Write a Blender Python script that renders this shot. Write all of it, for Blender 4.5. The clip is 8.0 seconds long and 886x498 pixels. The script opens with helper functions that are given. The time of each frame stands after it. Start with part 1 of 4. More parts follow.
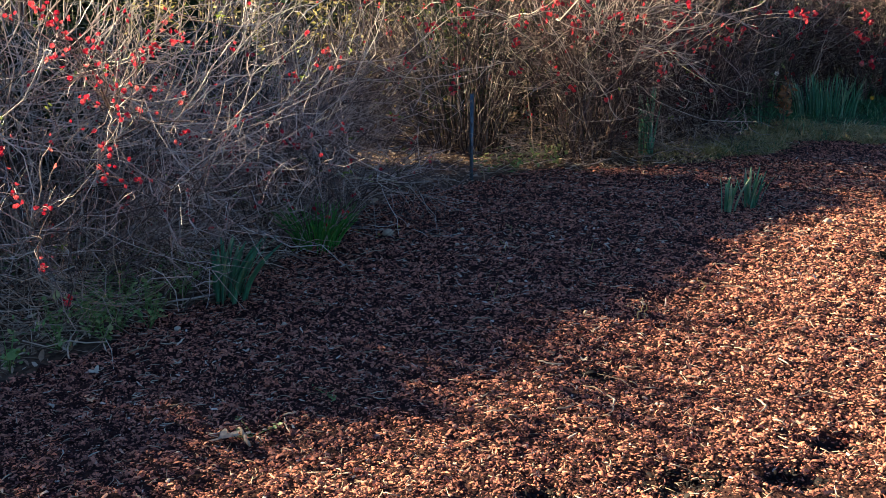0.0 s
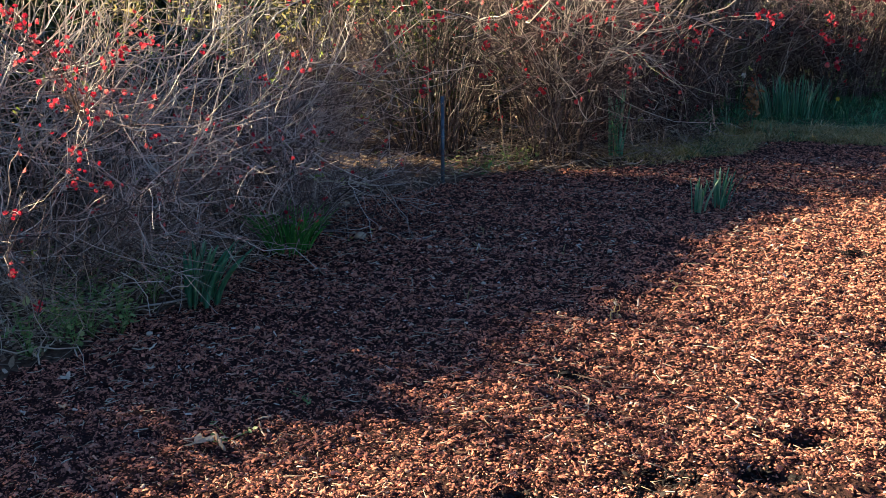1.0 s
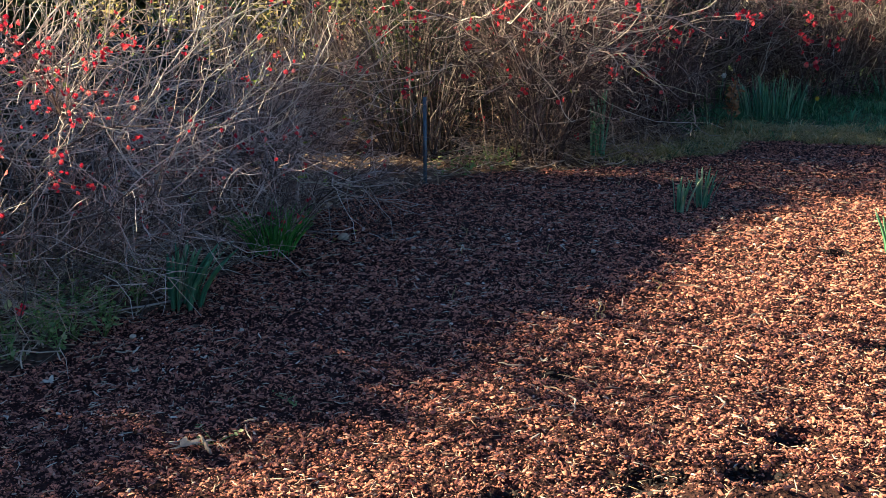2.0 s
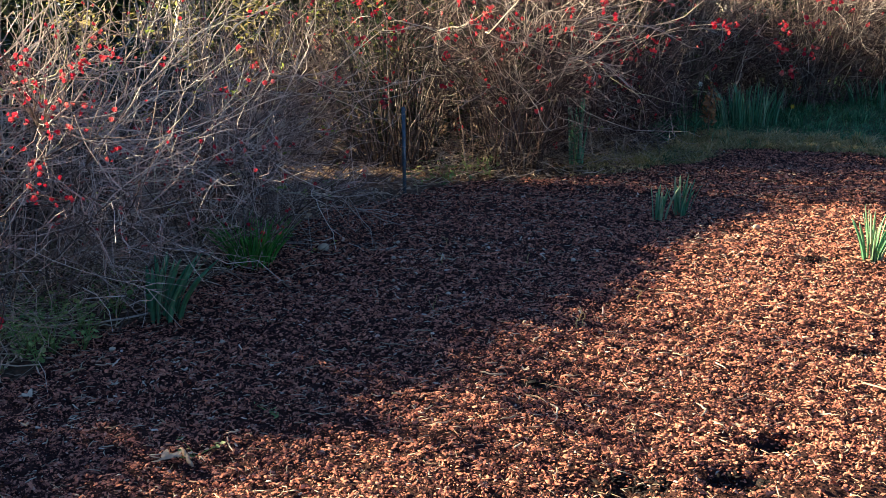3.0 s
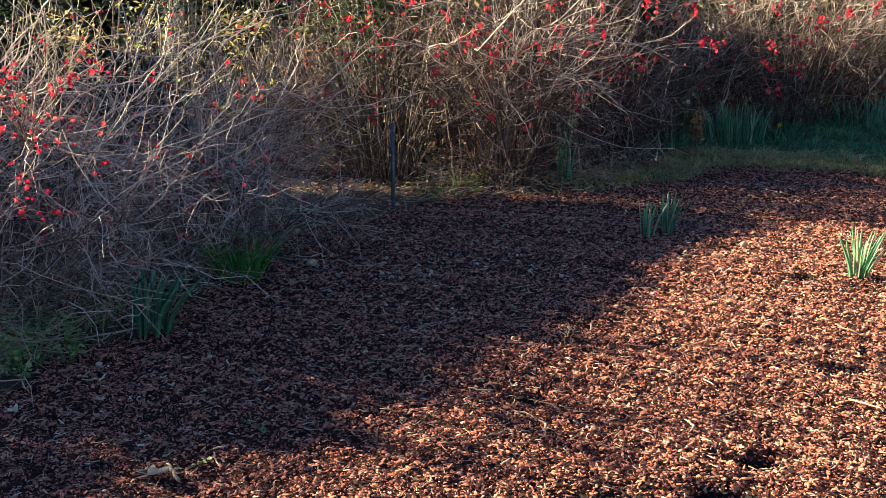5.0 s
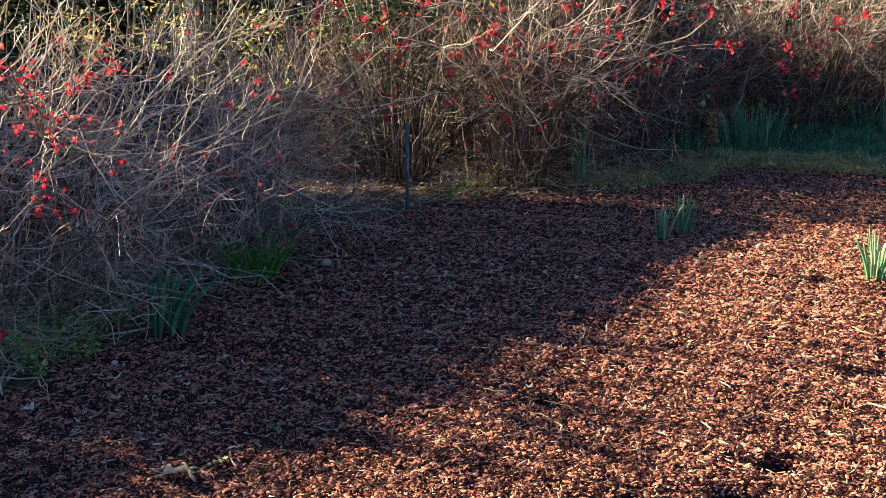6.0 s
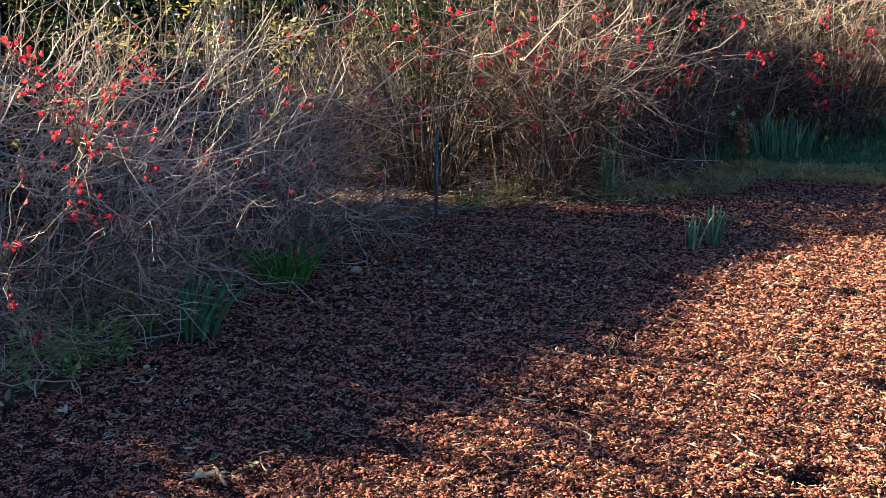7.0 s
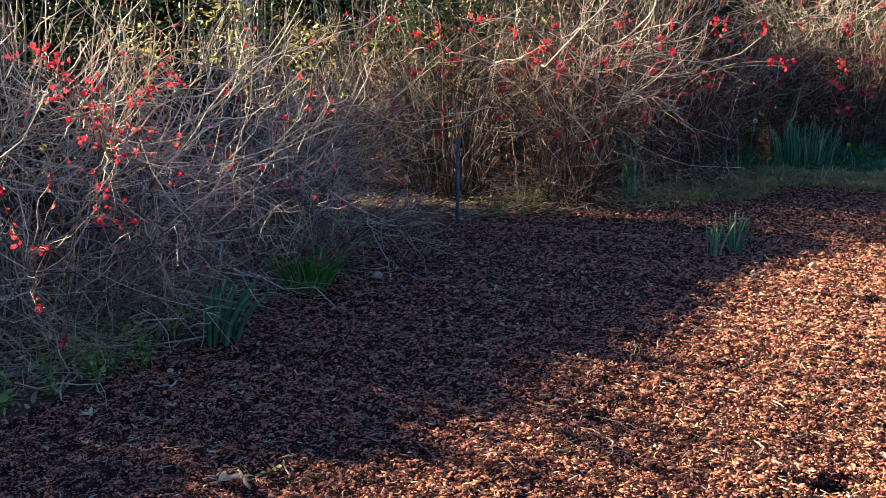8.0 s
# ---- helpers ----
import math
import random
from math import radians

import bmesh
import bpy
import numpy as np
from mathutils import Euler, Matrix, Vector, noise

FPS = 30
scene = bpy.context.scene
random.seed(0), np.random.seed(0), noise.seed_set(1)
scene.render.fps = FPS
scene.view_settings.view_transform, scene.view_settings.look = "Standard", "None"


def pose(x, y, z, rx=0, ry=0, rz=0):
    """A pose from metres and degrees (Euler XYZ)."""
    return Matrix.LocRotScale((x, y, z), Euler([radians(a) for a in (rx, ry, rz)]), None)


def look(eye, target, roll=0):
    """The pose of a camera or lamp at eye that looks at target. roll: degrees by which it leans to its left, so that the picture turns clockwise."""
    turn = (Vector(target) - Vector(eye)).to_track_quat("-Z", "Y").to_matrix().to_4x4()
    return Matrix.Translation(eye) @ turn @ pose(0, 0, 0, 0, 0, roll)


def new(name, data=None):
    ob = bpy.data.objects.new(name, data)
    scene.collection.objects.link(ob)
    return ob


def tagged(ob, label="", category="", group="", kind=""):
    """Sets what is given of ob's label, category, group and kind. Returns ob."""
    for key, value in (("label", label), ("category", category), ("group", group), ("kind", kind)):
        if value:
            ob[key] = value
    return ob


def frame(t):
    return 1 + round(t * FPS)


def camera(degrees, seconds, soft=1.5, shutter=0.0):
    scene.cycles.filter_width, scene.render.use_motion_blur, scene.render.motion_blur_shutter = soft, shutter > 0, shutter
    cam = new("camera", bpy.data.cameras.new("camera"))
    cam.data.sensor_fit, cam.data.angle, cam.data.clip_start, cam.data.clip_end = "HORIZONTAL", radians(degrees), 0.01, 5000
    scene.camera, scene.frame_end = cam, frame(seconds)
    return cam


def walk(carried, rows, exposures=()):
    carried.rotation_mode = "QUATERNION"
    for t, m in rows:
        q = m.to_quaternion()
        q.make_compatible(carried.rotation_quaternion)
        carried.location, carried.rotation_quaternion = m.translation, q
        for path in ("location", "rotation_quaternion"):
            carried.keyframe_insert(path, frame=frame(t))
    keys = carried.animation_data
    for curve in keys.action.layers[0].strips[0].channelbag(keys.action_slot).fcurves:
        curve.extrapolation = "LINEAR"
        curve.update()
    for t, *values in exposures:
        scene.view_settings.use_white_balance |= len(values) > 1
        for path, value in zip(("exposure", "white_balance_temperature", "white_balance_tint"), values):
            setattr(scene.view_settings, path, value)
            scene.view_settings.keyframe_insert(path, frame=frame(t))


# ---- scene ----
cam = camera(44.0, 8.0, soft=0.6)
PATH = [
    (0, (0.04, 0.001, 1.251), (0.029, 1.944, 0.777), -1.1),
    (0.5, (0.034, -0.004, 1.251), (0.05, 1.94, 0.781), -1.2),
    (1, (0.027, 0.0, 1.247), (0.071, 1.943, 0.778), -1.2),
    (1.5, (0.019, 0.005, 1.247), (0.081, 1.948, 0.775), -1.2),
    (3, (0.004, 0.003, 1.249), (0.123, 1.947, 0.796), -1.4),
    (3.5, (0.008, -0.001, 1.248), (0.144, 1.945, 0.805), -1.4),
    (4, (0.005, -0.001, 1.251), (0.15, 1.948, 0.823), -1.2),
    (4.5, (0.004, -0.002, 1.248), (0.149, 1.948, 0.824), -1.1),
    (6, (-0.011, 0.01, 1.243), (0.109, 1.961, 0.821), -0.9),
    (6.5, (-0.022, 0.009, 1.245), (0.075, 1.963, 0.831), -0.7),
    (7, (-0.027, -0.001, 1.247), (0.046, 1.956, 0.84), -0.6),
    (7.5, (-0.033, -0.01, 1.251), (0.022, 1.949, 0.85), -0.6),
    (8, (-0.038, -0.015, 1.249), (0.0, 1.945, 0.853), -0.6),
]
walk(cam, [(t, look(eye, target, roll)) for t, eye, target, roll in PATH], exposures=((0, 2.46, 5150, 10), (8, 2.46, 5150, 10)))

# ---- world, sun, exposure ----
SUN_ELEVATION = 24.0
SUN_AZIMUTH = (-0.88, 0.475)
world = bpy.data.worlds.new("sky")
scene.world = world
world.use_nodes = True
sky = world.node_tree.nodes.new("ShaderNodeTexSky")
sky.sky_type, sky.sun_disc = "NISHITA", False
sky.air_density, sky.dust_density, sky.ozone_density = 0.9, 0.3, 3.0
sky.sun_elevation = radians(SUN_ELEVATION)
sky.sun_rotation = math.atan2(SUN_AZIMUTH[0], SUN_AZIMUTH[1])
back = world.node_tree.nodes["Background"]
world.node_tree.links.new(sky.outputs[0], back.inputs[0])
back.inputs[1].default_value = 0.0275

sun_data = bpy.data.lights.new("sun", "SUN")
sun_data.energy, sun_data.angle, sun_data.color = 5.0, radians(0.5), (1.0, 0.72, 0.365)
sun = new("sun", sun_data)
flat = Vector((*SUN_AZIMUTH, 0)).normalized() * math.cos(radians(SUN_ELEVATION))
sun.matrix_world = look((0, 0, 30), Vector((0, 0, 30)) - flat - Vector((0, 0, math.sin(radians(SUN_ELEVATION)))))


# ---- materials ----
def shader(name, roughness=0.8, specular=0.3):
    m = bpy.data.materials.new(name)
    m.use_nodes = True
    b = m.node_tree.nodes["Principled BSDF"]
    b.inputs["Roughness"].default_value = roughness
    b.inputs["Specular IOR Level"].default_value = specular
    return m, m.node_tree.nodes, m.node_tree.links, b


def ramp(nodes, links, source, stops):
    r = nodes.new("ShaderNodeValToRGB")
    e = r.color_ramp.elements
    while len(e) < len(stops):
        e.new(0.5)
    for item, (place, colour) in zip(e, stops):
        item.position, item.color = place, (*colour, 1)
    links.new(source, r.inputs[0])
    return r.outputs[0]


def coords(nodes):
    return nodes.new("ShaderNodeTexCoord").outputs["Object"]


def grain(nodes, links, scale, detail=4.0, where=None):
    n = nodes.new("ShaderNodeTexNoise")
    n.inputs["Scale"].default_value, n.inputs["Detail"].default_value = scale, detail
    links.new(where or coords(nodes), n.inputs["Vector"])
    return n.outputs[0]


def mixed(nodes, links, kind, factor, a, b):
    n = nodes.new("ShaderNodeMix")
    n.data_type, n.blend_type = "RGBA", kind
    for socket, value in ((n.inputs[0], factor), (n.inputs[6], a), (n.inputs[7], b)):
        if isinstance(value, (int, float)):
            socket.default_value = value
        elif isinstance(value, tuple):
            socket.default_value = (*value, 1)
        else:
            links.new(value, socket)
    return n.outputs[2]


def relief(nodes, links, b, height, strength, distance):
    n = nodes.new("ShaderNodeBump")
    n.inputs["Strength"].default_value, n.inputs["Distance"].default_value = strength, distance
    links.new(height, n.inputs["Height"])
    links.new(n.outputs[0], b.inputs["Normal"])


def pieces(name, stops, fine=180.0, fine_amount=0.5, roughness=0.85, by="island", bump=0.002, glow_through=0.0, specular=0.3):
    """A material whose colour differs from piece to piece, with a fine grain on each."""
    m, nodes, links, b = shader(name, roughness, specular)
    if by == "island":
        pick = nodes.new("ShaderNodeNewGeometry").outputs["Random Per Island"]
    else:
        pick = nodes.new("ShaderNodeObjectInfo").outputs["Random"]
    colour = ramp(nodes, links, pick, stops)
    g = grain(nodes, links, fine)
    colour = mixed(nodes, links, "MULTIPLY", fine_amount, colour, ramp(nodes, links, g, [(0.3, (0.35, 0.33, 0.3)), (0.7, (1.25, 1.22, 1.2))]))
    links.new(colour, b.inputs["Base Color"])
    relief(nodes, links, b, g, 0.6, bump)
    if glow_through:
        through_light = nodes.new("ShaderNodeBsdfTranslucent")
        links.new(colour, through_light.inputs[0])
        both = nodes.new("ShaderNodeMixShader")
        both.inputs[0].default_value = glow_through
        links.new(b.outputs[0], both.inputs[1])
        links.new(through_light.outputs[0], both.inputs[2])
        links.new(both.outputs[0], nodes["Material Output"].inputs[0])
    return m


MULCH = pieces("bark_chips", [(0.0, (0.018, 0.009, 0.01)), (0.23, (0.085, 0.037, 0.035)), (0.43, (0.42, 0.176, 0.122)), (0.9, (0.82, 0.352, 0.212)), (0.978, (0.72, 0.42, 0.28)), (0.986, (0.78, 0.64, 0.5)), (1.0, (0.86, 0.75, 0.6))], fine=160, fine_amount=0.6, specular=0.06)
DEAD = pieces("dead_twig", [(0.0, (0.17, 0.115, 0.08)), (0.5, (0.48, 0.36, 0.25)), (0.82, (0.68, 0.54, 0.39)), (1.0, (0.86, 0.74, 0.57))], fine=90, fine_amount=0.4, roughness=0.6, specular=0.12)
# tan lightened to stand in for sun patches on the litter
LITTER = pieces("dead_leaves", [(0.0, (0.12, 0.075, 0.05)), (0.4, (0.42, 0.29, 0.19)), (0.8, (0.62, 0.48, 0.33)), (1.0, (0.78, 0.66, 0.48))], fine=90, glow_through=0.2)
# the pale last stops paint some twigs as if the sun caught them
BARK = pieces("twig_bark", [(0.0, (0.028, 0.018, 0.019)), (0.55, (0.075, 0.048, 0.047)), (0.8, (0.2, 0.142, 0.125)), (0.92, (0.5, 0.4, 0.34)), (1.0, (0.76, 0.66, 0.54))], fine=120, fine_amount=0.5, roughness=0.6, specular=0.12)
PALE_BARK = pieces("pale_twig_bark", [(0.0, (0.06, 0.043, 0.039)), (0.4, (0.23, 0.168, 0.142)), (0.7, (0.47, 0.37, 0.31)), (0.9, (0.68, 0.57, 0.48)), (1.0, (0.82, 0.73, 0.61))], fine=120, fine_amount=0.5, roughness=0.6, specular=0.12)
STEM = pieces("stem_bark", [(0.0, (0.075, 0.054, 0.049)), (0.4, (0.18, 0.14, 0.118)), (0.75, (0.42, 0.345, 0.285)), (1.0, (0.68, 0.59, 0.48))], fine=70, fine_amount=0.6, roughness=0.5, by="object", specular=0.3)
# darker copy of the stem bark, for the middle and rear quinces
DARK_STEM = pieces("dark_stem_bark", [(0.0, (0.04, 0.029, 0.027)), (0.5, (0.1, 0.078, 0.07)), (0.85, (0.26, 0.21, 0.175)), (1.0, (0.6, 0.52, 0.42))], fine=70, fine_amount=0.6, roughness=0.5, by="object", specular=0.3)
WHIP = pieces("young_bark", [(0.0, (0.42, 0.33, 0.27)), (0.35, (0.7, 0.6, 0.5)), (0.85, (0.85, 0.77, 0.64)), (1.0, (0.68, 0.65, 0.36))], fine=60, fine_amount=0.3, roughness=0.4, by="object", specular=0.4)
PETAL = pieces("petal", [(0.0, (0.42, 0.015, 0.045)), (0.45, (0.72, 0.04, 0.07)), (0.8, (0.86, 0.12, 0.13)), (1.0, (0.92, 0.3, 0.26))], fine=60, fine_amount=0.3, roughness=0.5, by="object", glow_through=0.35)
STAMEN = pieces("stamen", [(0.0, (0.75, 0.5, 0.1)), (1.0, (0.8, 0.62, 0.2))], by="object")
YOUNG = pieces("young_leaf", [(0.0, (0.16, 0.24, 0.03)), (1.0, (0.4, 0.46, 0.08))], fine=60, fine_amount=0.3, roughness=0.5, glow_through=0.4)
WEED = pieces("weed_leaf", [(0.0, (0.12, 0.21, 0.06)), (0.6, (0.26, 0.4, 0.12)), (1.0, (0.5, 0.5, 0.2))], fine=60, fine_amount=0.4, roughness=0.5, glow_through=0.3)
# the yellow end of the ramp paints sun glints on a few leaves
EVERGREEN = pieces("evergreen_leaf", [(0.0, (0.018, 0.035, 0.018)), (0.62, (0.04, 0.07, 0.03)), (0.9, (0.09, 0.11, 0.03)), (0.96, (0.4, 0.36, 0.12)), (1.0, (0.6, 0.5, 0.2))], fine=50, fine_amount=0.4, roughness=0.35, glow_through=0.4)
# evergreen leaves in sunlight, the light put into the yellow base colour
SUNLIT_LEAF = pieces("sunlit_leaf", [(0.0, (0.2, 0.2, 0.05)), (0.5, (0.5, 0.44, 0.14)), (1.0, (0.72, 0.6, 0.26))], fine=50, fine_amount=0.4, roughness=0.4, glow_through=0.45)
BLADE = pieces("daffodil_leaf", [(0.0, (0.1, 0.31, 0.16)), (0.5, (0.2, 0.44, 0.23)), (0.85, (0.36, 0.56, 0.33)), (1.0, (0.56, 0.63, 0.4))], fine=40, fine_amount=0.35, roughness=0.4, by="object", glow_through=0.4, specular=0.5)
SEDGE = pieces("sedge_leaf", [(0.0, (0.07, 0.27, 0.04)), (1.0, (0.2, 0.5, 0.1))], fine=40, fine_amount=0.35, roughness=0.5, by="object", glow_through=0.3)
GRASS = pieces("grass_blade", [(0.0, (0.028, 0.095, 0.04)), (0.55, (0.085, 0.24, 0.09)), (0.85, (0.18, 0.37, 0.15)), (1.0, (0.38, 0.43, 0.21))], fine=40, fine_amount=0.3, roughness=0.6, glow_through=0.2)
STRAW = pieces("dry_grass", [(0.0, (0.2, 0.2, 0.05)), (0.4, (0.52, 0.42, 0.16)), (0.8, (0.7, 0.54, 0.25)), (1.0, (0.78, 0.64, 0.36))], fine=60, fine_amount=0.3, glow_through=0.25)
FIBRE = pieces("wood_fibre", [(0.0, (0.36, 0.25, 0.15)), (0.6, (0.6, 0.48, 0.33)), (1.0, (0.74, 0.66, 0.5))], fine=90, fine_amount=0.3)
HUMUS = pieces("dark_soil", [(0.0, (0.008, 0.006, 0.006)), (0.8, (0.022, 0.016, 0.013)), (1.0, (0.06, 0.035, 0.022))], fine=90, fine_amount=0.4)
WOOD = pieces("weathered_wood", [(0.0, (0.3, 0.21, 0.13)), (0.5, (0.46, 0.35, 0.23)), (1.0, (0.62, 0.51, 0.36))], fine=120, fine_amount=0.35, by="object")
PEBBLE = pieces("pebble", [(0.0, (0.48, 0.36, 0.24)), (1.0, (0.76, 0.62, 0.45))], fine=70, fine_amount=0.35, by="object")
DRY = pieces("dry_head", [(0.0, (0.3, 0.15, 0.06)), (1.0, (0.52, 0.3, 0.14))], fine=70, glow_through=0.2)


def soil(name, dark, light, scale, bump):
    m, nodes, links, b = shader(name, 0.95, 0.15)
    a, c = grain(nodes, links, scale), grain(nodes, links, scale * 0.06, 3.0)
    colour = ramp(nodes, links, a, [(0.3, dark), (0.7, light)])
    colour = mixed(nodes, links, "MULTIPLY", 0.7, colour, ramp(nodes, links, c, [(0.35, (0.5, 0.48, 0.46)), (0.65, (1.15, 1.1, 1.05))]))
    links.new(colour, b.inputs["Base Color"])
    relief(nodes, links, b, a, 1.0, bump)
    return m


SOIL_MULCH = soil("mulch_bed", (0.018, 0.009, 0.008), (0.085, 0.038, 0.028), 60, 0.02)
SOIL_LITTER = soil("leaf_mould", (0.04, 0.028, 0.02), (0.22, 0.145, 0.095), 35, 0.02)
SOIL_GRASS = soil("turf", (0.03, 0.05, 0.02), (0.12, 0.13, 0.05), 25, 0.03)
SOIL_FAR = soil("woodland_floor", (0.05, 0.04, 0.025), (0.3, 0.22, 0.12), 14, 0.05)

m, nodes, links, b = shader("painted_steel", 0.45, 0.5)
b.inputs["Metallic"].default_value = 0.3
links.new(ramp(nodes, links, grain(nodes, links, 30), [(0.35, (0.07, 0.1, 0.12)), (0.62, (0.12, 0.16, 0.185)), (0.75, (0.17, 0.12, 0.09))]), b.inputs["Base Color"])
STEEL = m


# ---- mesh helpers ----
def mesh_of(name, verts, faces, material, smooth=False):
    """verts: n x 3, faces: list of int arrays (all rows of one array have the same number of corners)."""
    verts = np.asarray(verts, dtype=np.float32).reshape(-1, 3)
    faces = [np.asarray(f, dtype=np.int32) for f in faces if len(f)]
    loops = np.concatenate([f.ravel() for f in faces])
    sizes = np.concatenate([np.full(len(f), f.shape[1], dtype=np.int32) for f in faces])
    me = bpy.data.meshes.new(name)
    me.vertices.add(len(verts))
    me.vertices.foreach_set("co", verts.ravel())
    me.loops.add(len(loops))
    me.loops.foreach_set("vertex_index", loops)
    me.polygons.add(len(sizes))
    me.polygons.foreach_set("loop_start", np.concatenate([[0], np.cumsum(sizes)[:-1]]).astype(np.int32))
    if smooth:
        me.polygons.foreach_set("use_smooth", np.ones(len(sizes), dtype=bool))
    me.update(calc_edges=True)
    me.materials.append(material)
    return me


def piece(name, me, parent=None, m=None, label=""):
    ob = new(name, me)
    if m is not None:
        ob.matrix_basis = m
    if parent is not None:
        ob.parent = parent
    return tagged(ob, label=label)


def base_of(name, x, y, z, label, category, group="", kind=""):
    ob = new(name)
    ob.empty_display_size = 0.05
    ob.location = (x, y, z)
    return tagged(ob, label, category, group, kind)


def tubes(points, radii, sides, capped=True):
    """points m x n x 3, radii m x n: vertices and faces of m tapered tubes."""
    points, radii = np.asarray(points, float), np.asarray(radii, float)
    m, n, _ = points.shape
    along = np.gradient(points, axis=1)
    along /= np.linalg.norm(along, axis=2, keepdims=True) + 1e-9
    aside = np.cross(along, np.array([0.31, 0.22, 0.92]))
    aside /= np.linalg.norm(aside, axis=2, keepdims=True) + 1e-9
    other = np.cross(along, aside)
    a = np.arange(sides) * 2 * np.pi / sides
    ring = aside[:, :, None] * np.cos(a)[:, None] + other[:, :, None] * np.sin(a)[:, None]
    verts = points[:, :, None] + ring * radii[:, :, None, None]
    i, j, k = np.meshgrid(np.arange(m), np.arange(n - 1), np.arange(sides), indexing="ij")
    at = lambda jj, kk: (i * n + jj) * sides + kk % sides
    quads = np.stack([at(j, k), at(j, k + 1), at(j + 1, k + 1), at(j + 1, k)], -1).reshape(-1, 4)
    if not capped:
        return verts.reshape(-1, 3), [quads]
    cap = np.arange(m)[:, None] * n * sides + (n - 1) * sides + np.arange(sides)
    foot = np.arange(m)[:, None] * n * sides + np.arange(sides)[::-1]
    return verts.reshape(-1, 3), [quads, cap, foot]


def unit(v):
    return v / (np.linalg.norm(v, axis=-1, keepdims=True) + 1e-9)


def joined(groups):
    verts, faces, n = [], [], 0
    for v, fs in groups:
        verts.append(v)
        faces += [f + n for f in fs]
        n += len(v)
    return np.concatenate(verts), faces


# ---- lie of the land ----
HOLES = [(1.09, 2.79, 0.05, 0.075), (0.91, 2.58, 0.055, 0.06), (0.27, 2.55, 0.045, 0.05), (1.13, 3.95, 0.05, 0.05), (1.66, 3.54, 0.05, 0.04), (2.05, 4.83, 0.06, 0.03), (0.62, 2.6, 0.08, 0.03), (1.95, 3.6, 0.1, 0.03), (0.5, 3.38, 0.05, 0.012), (1.75, 2.9, 0.09, 0.03)]
BED = [(9.0, 6.3), (6.0, 6.8), (3.75, 7.49), (3.61, 8.0), (3.36, 8.27), (3.07, 8.46), (2.73, 8.4), (2.35, 7.88), (1.84, 7.52), (1.4, 7.36), (1.0, 7.31), (0.62, 7.3), (0.18, 6.9), (-0.07, 6.67), (-0.27, 6.45), (-0.5, 6.05), (-0.62, 5.5), (-0.85, 4.76), (-0.95, 4.32), (-1.15, 3.96), (-1.3, 3.6), (-1.7, 2.8), (-2.4, 1.5), (-3.5, -4.0), (9.0, -4.0)]


def land(x, y):
    x, y = np.asarray(x, float), np.asarray(y, float)
    z = 0.010 * np.sin(2.1 * x + 0.6 * y) * np.sin(1.7 * y - 0.4 * x + 1.0) + 0.011 * np.sin(5.3 * x + 2.2 * y) * np.sin(4.7 * y - 1.9 * x)
    z = z + 0.007 * np.sin(13.1 * x + 5 * y) * np.sin(12.3 * y - 3 * x)
    z = z + 0.008 * np.sin(41 * x + 9 * y) * np.sin(37 * y - 11 * x) + 0.005 * np.sin(83 * x - 20 * y) * np.sin(71 * y + 15 * x)
    for hx, hy, r, d in HOLES:
        z = z - d * np.exp(-(((x - hx) / (1.4 * r)) ** 2 + ((y - hy) / r) ** 2))
    return z


def in_bed(x, y):
    x, y = np.asarray(x, float), np.asarray(y, float)
    x = x + 0.05 * np.sin(9 * y + 3 * x) + 0.03 * np.sin(23 * y)
    y = y + 0.05 * np.sin(8 * x + 1) + 0.03 * np.sin(21 * x + 2)
    inside = np.zeros(x.shape, bool)
    for (ax, ay), (bx, by) in zip(BED, BED[1:] + BED[:1]):
        crosses = (ay > y) != (by > y)
        inside ^= crosses & (x < (bx - ax) * (y - ay) / (by - ay + 1e-12) + ax)
    return inside


def lawn(x, y):
    """Where grass grows: beyond the bed on its right-hand side."""
    return (~in_bed(x, y)) & (x > 2.15 + 0.2 * np.sin(2.3 * y) + 0.1 * (y - 8.5)) & (y > 6)


def build_ground():
    far = 30 * np.geomspace(1.0, 20.0, 14)[1:]
    xs = np.concatenate([-far[::-1], np.arange(-30, -5, 1.0), np.arange(-5, -1.5, 0.125), np.arange(-1.5, 3.0, 0.045), np.arange(3.0, 6.0, 0.125), np.arange(6, 31, 1.0), far])
    ys = np.concatenate([-far[::-1], np.arange(-30, -5, 1.0), np.arange(-5, 1, 0.25), np.arange(1, 2.2, 0.12), np.arange(2.2, 5.2, 0.045), np.arange(5.2, 12, 0.125), np.arange(12, 31, 1.0), far])
    gx, gy = np.meshgrid(xs, ys, indexing="ij")
    gz = land(gx, gy)
    verts = np.stack([gx, gy, gz], -1).reshape(-1, 3)
    nx, ny = gx.shape
    i, j = np.meshgrid(np.arange(nx - 1), np.arange(ny - 1), indexing="ij")
    quads = np.stack([i * ny + j, (i + 1) * ny + j, (i + 1) * ny + j + 1, i * ny + j + 1], -1).reshape(-1, 4)
    me = mesh_of("ground", verts, [quads], SOIL_MULCH, smooth=True)
    for mat in (SOIL_LITTER, SOIL_GRASS, SOIL_FAR):
        me.materials.append(mat)
    cx, cy = verts[quads, 0].mean(1), verts[quads, 1].mean(1)
    kind = np.where(in_bed(cx, cy), 0, np.where(lawn(cx, cy), 2, 1))
    kind = np.where((cy > 11.5) & (kind == 1), 3, kind)
    me.polygons.foreach_set("material_index", kind.astype(np.int32))
    ob = piece("ground", me)
    tagged(ob, "reddish mulch bed, leaf mould and lawn as one ground sheet", "ground", kind="structure")


build_ground()
rng = np.random.default_rng(7)


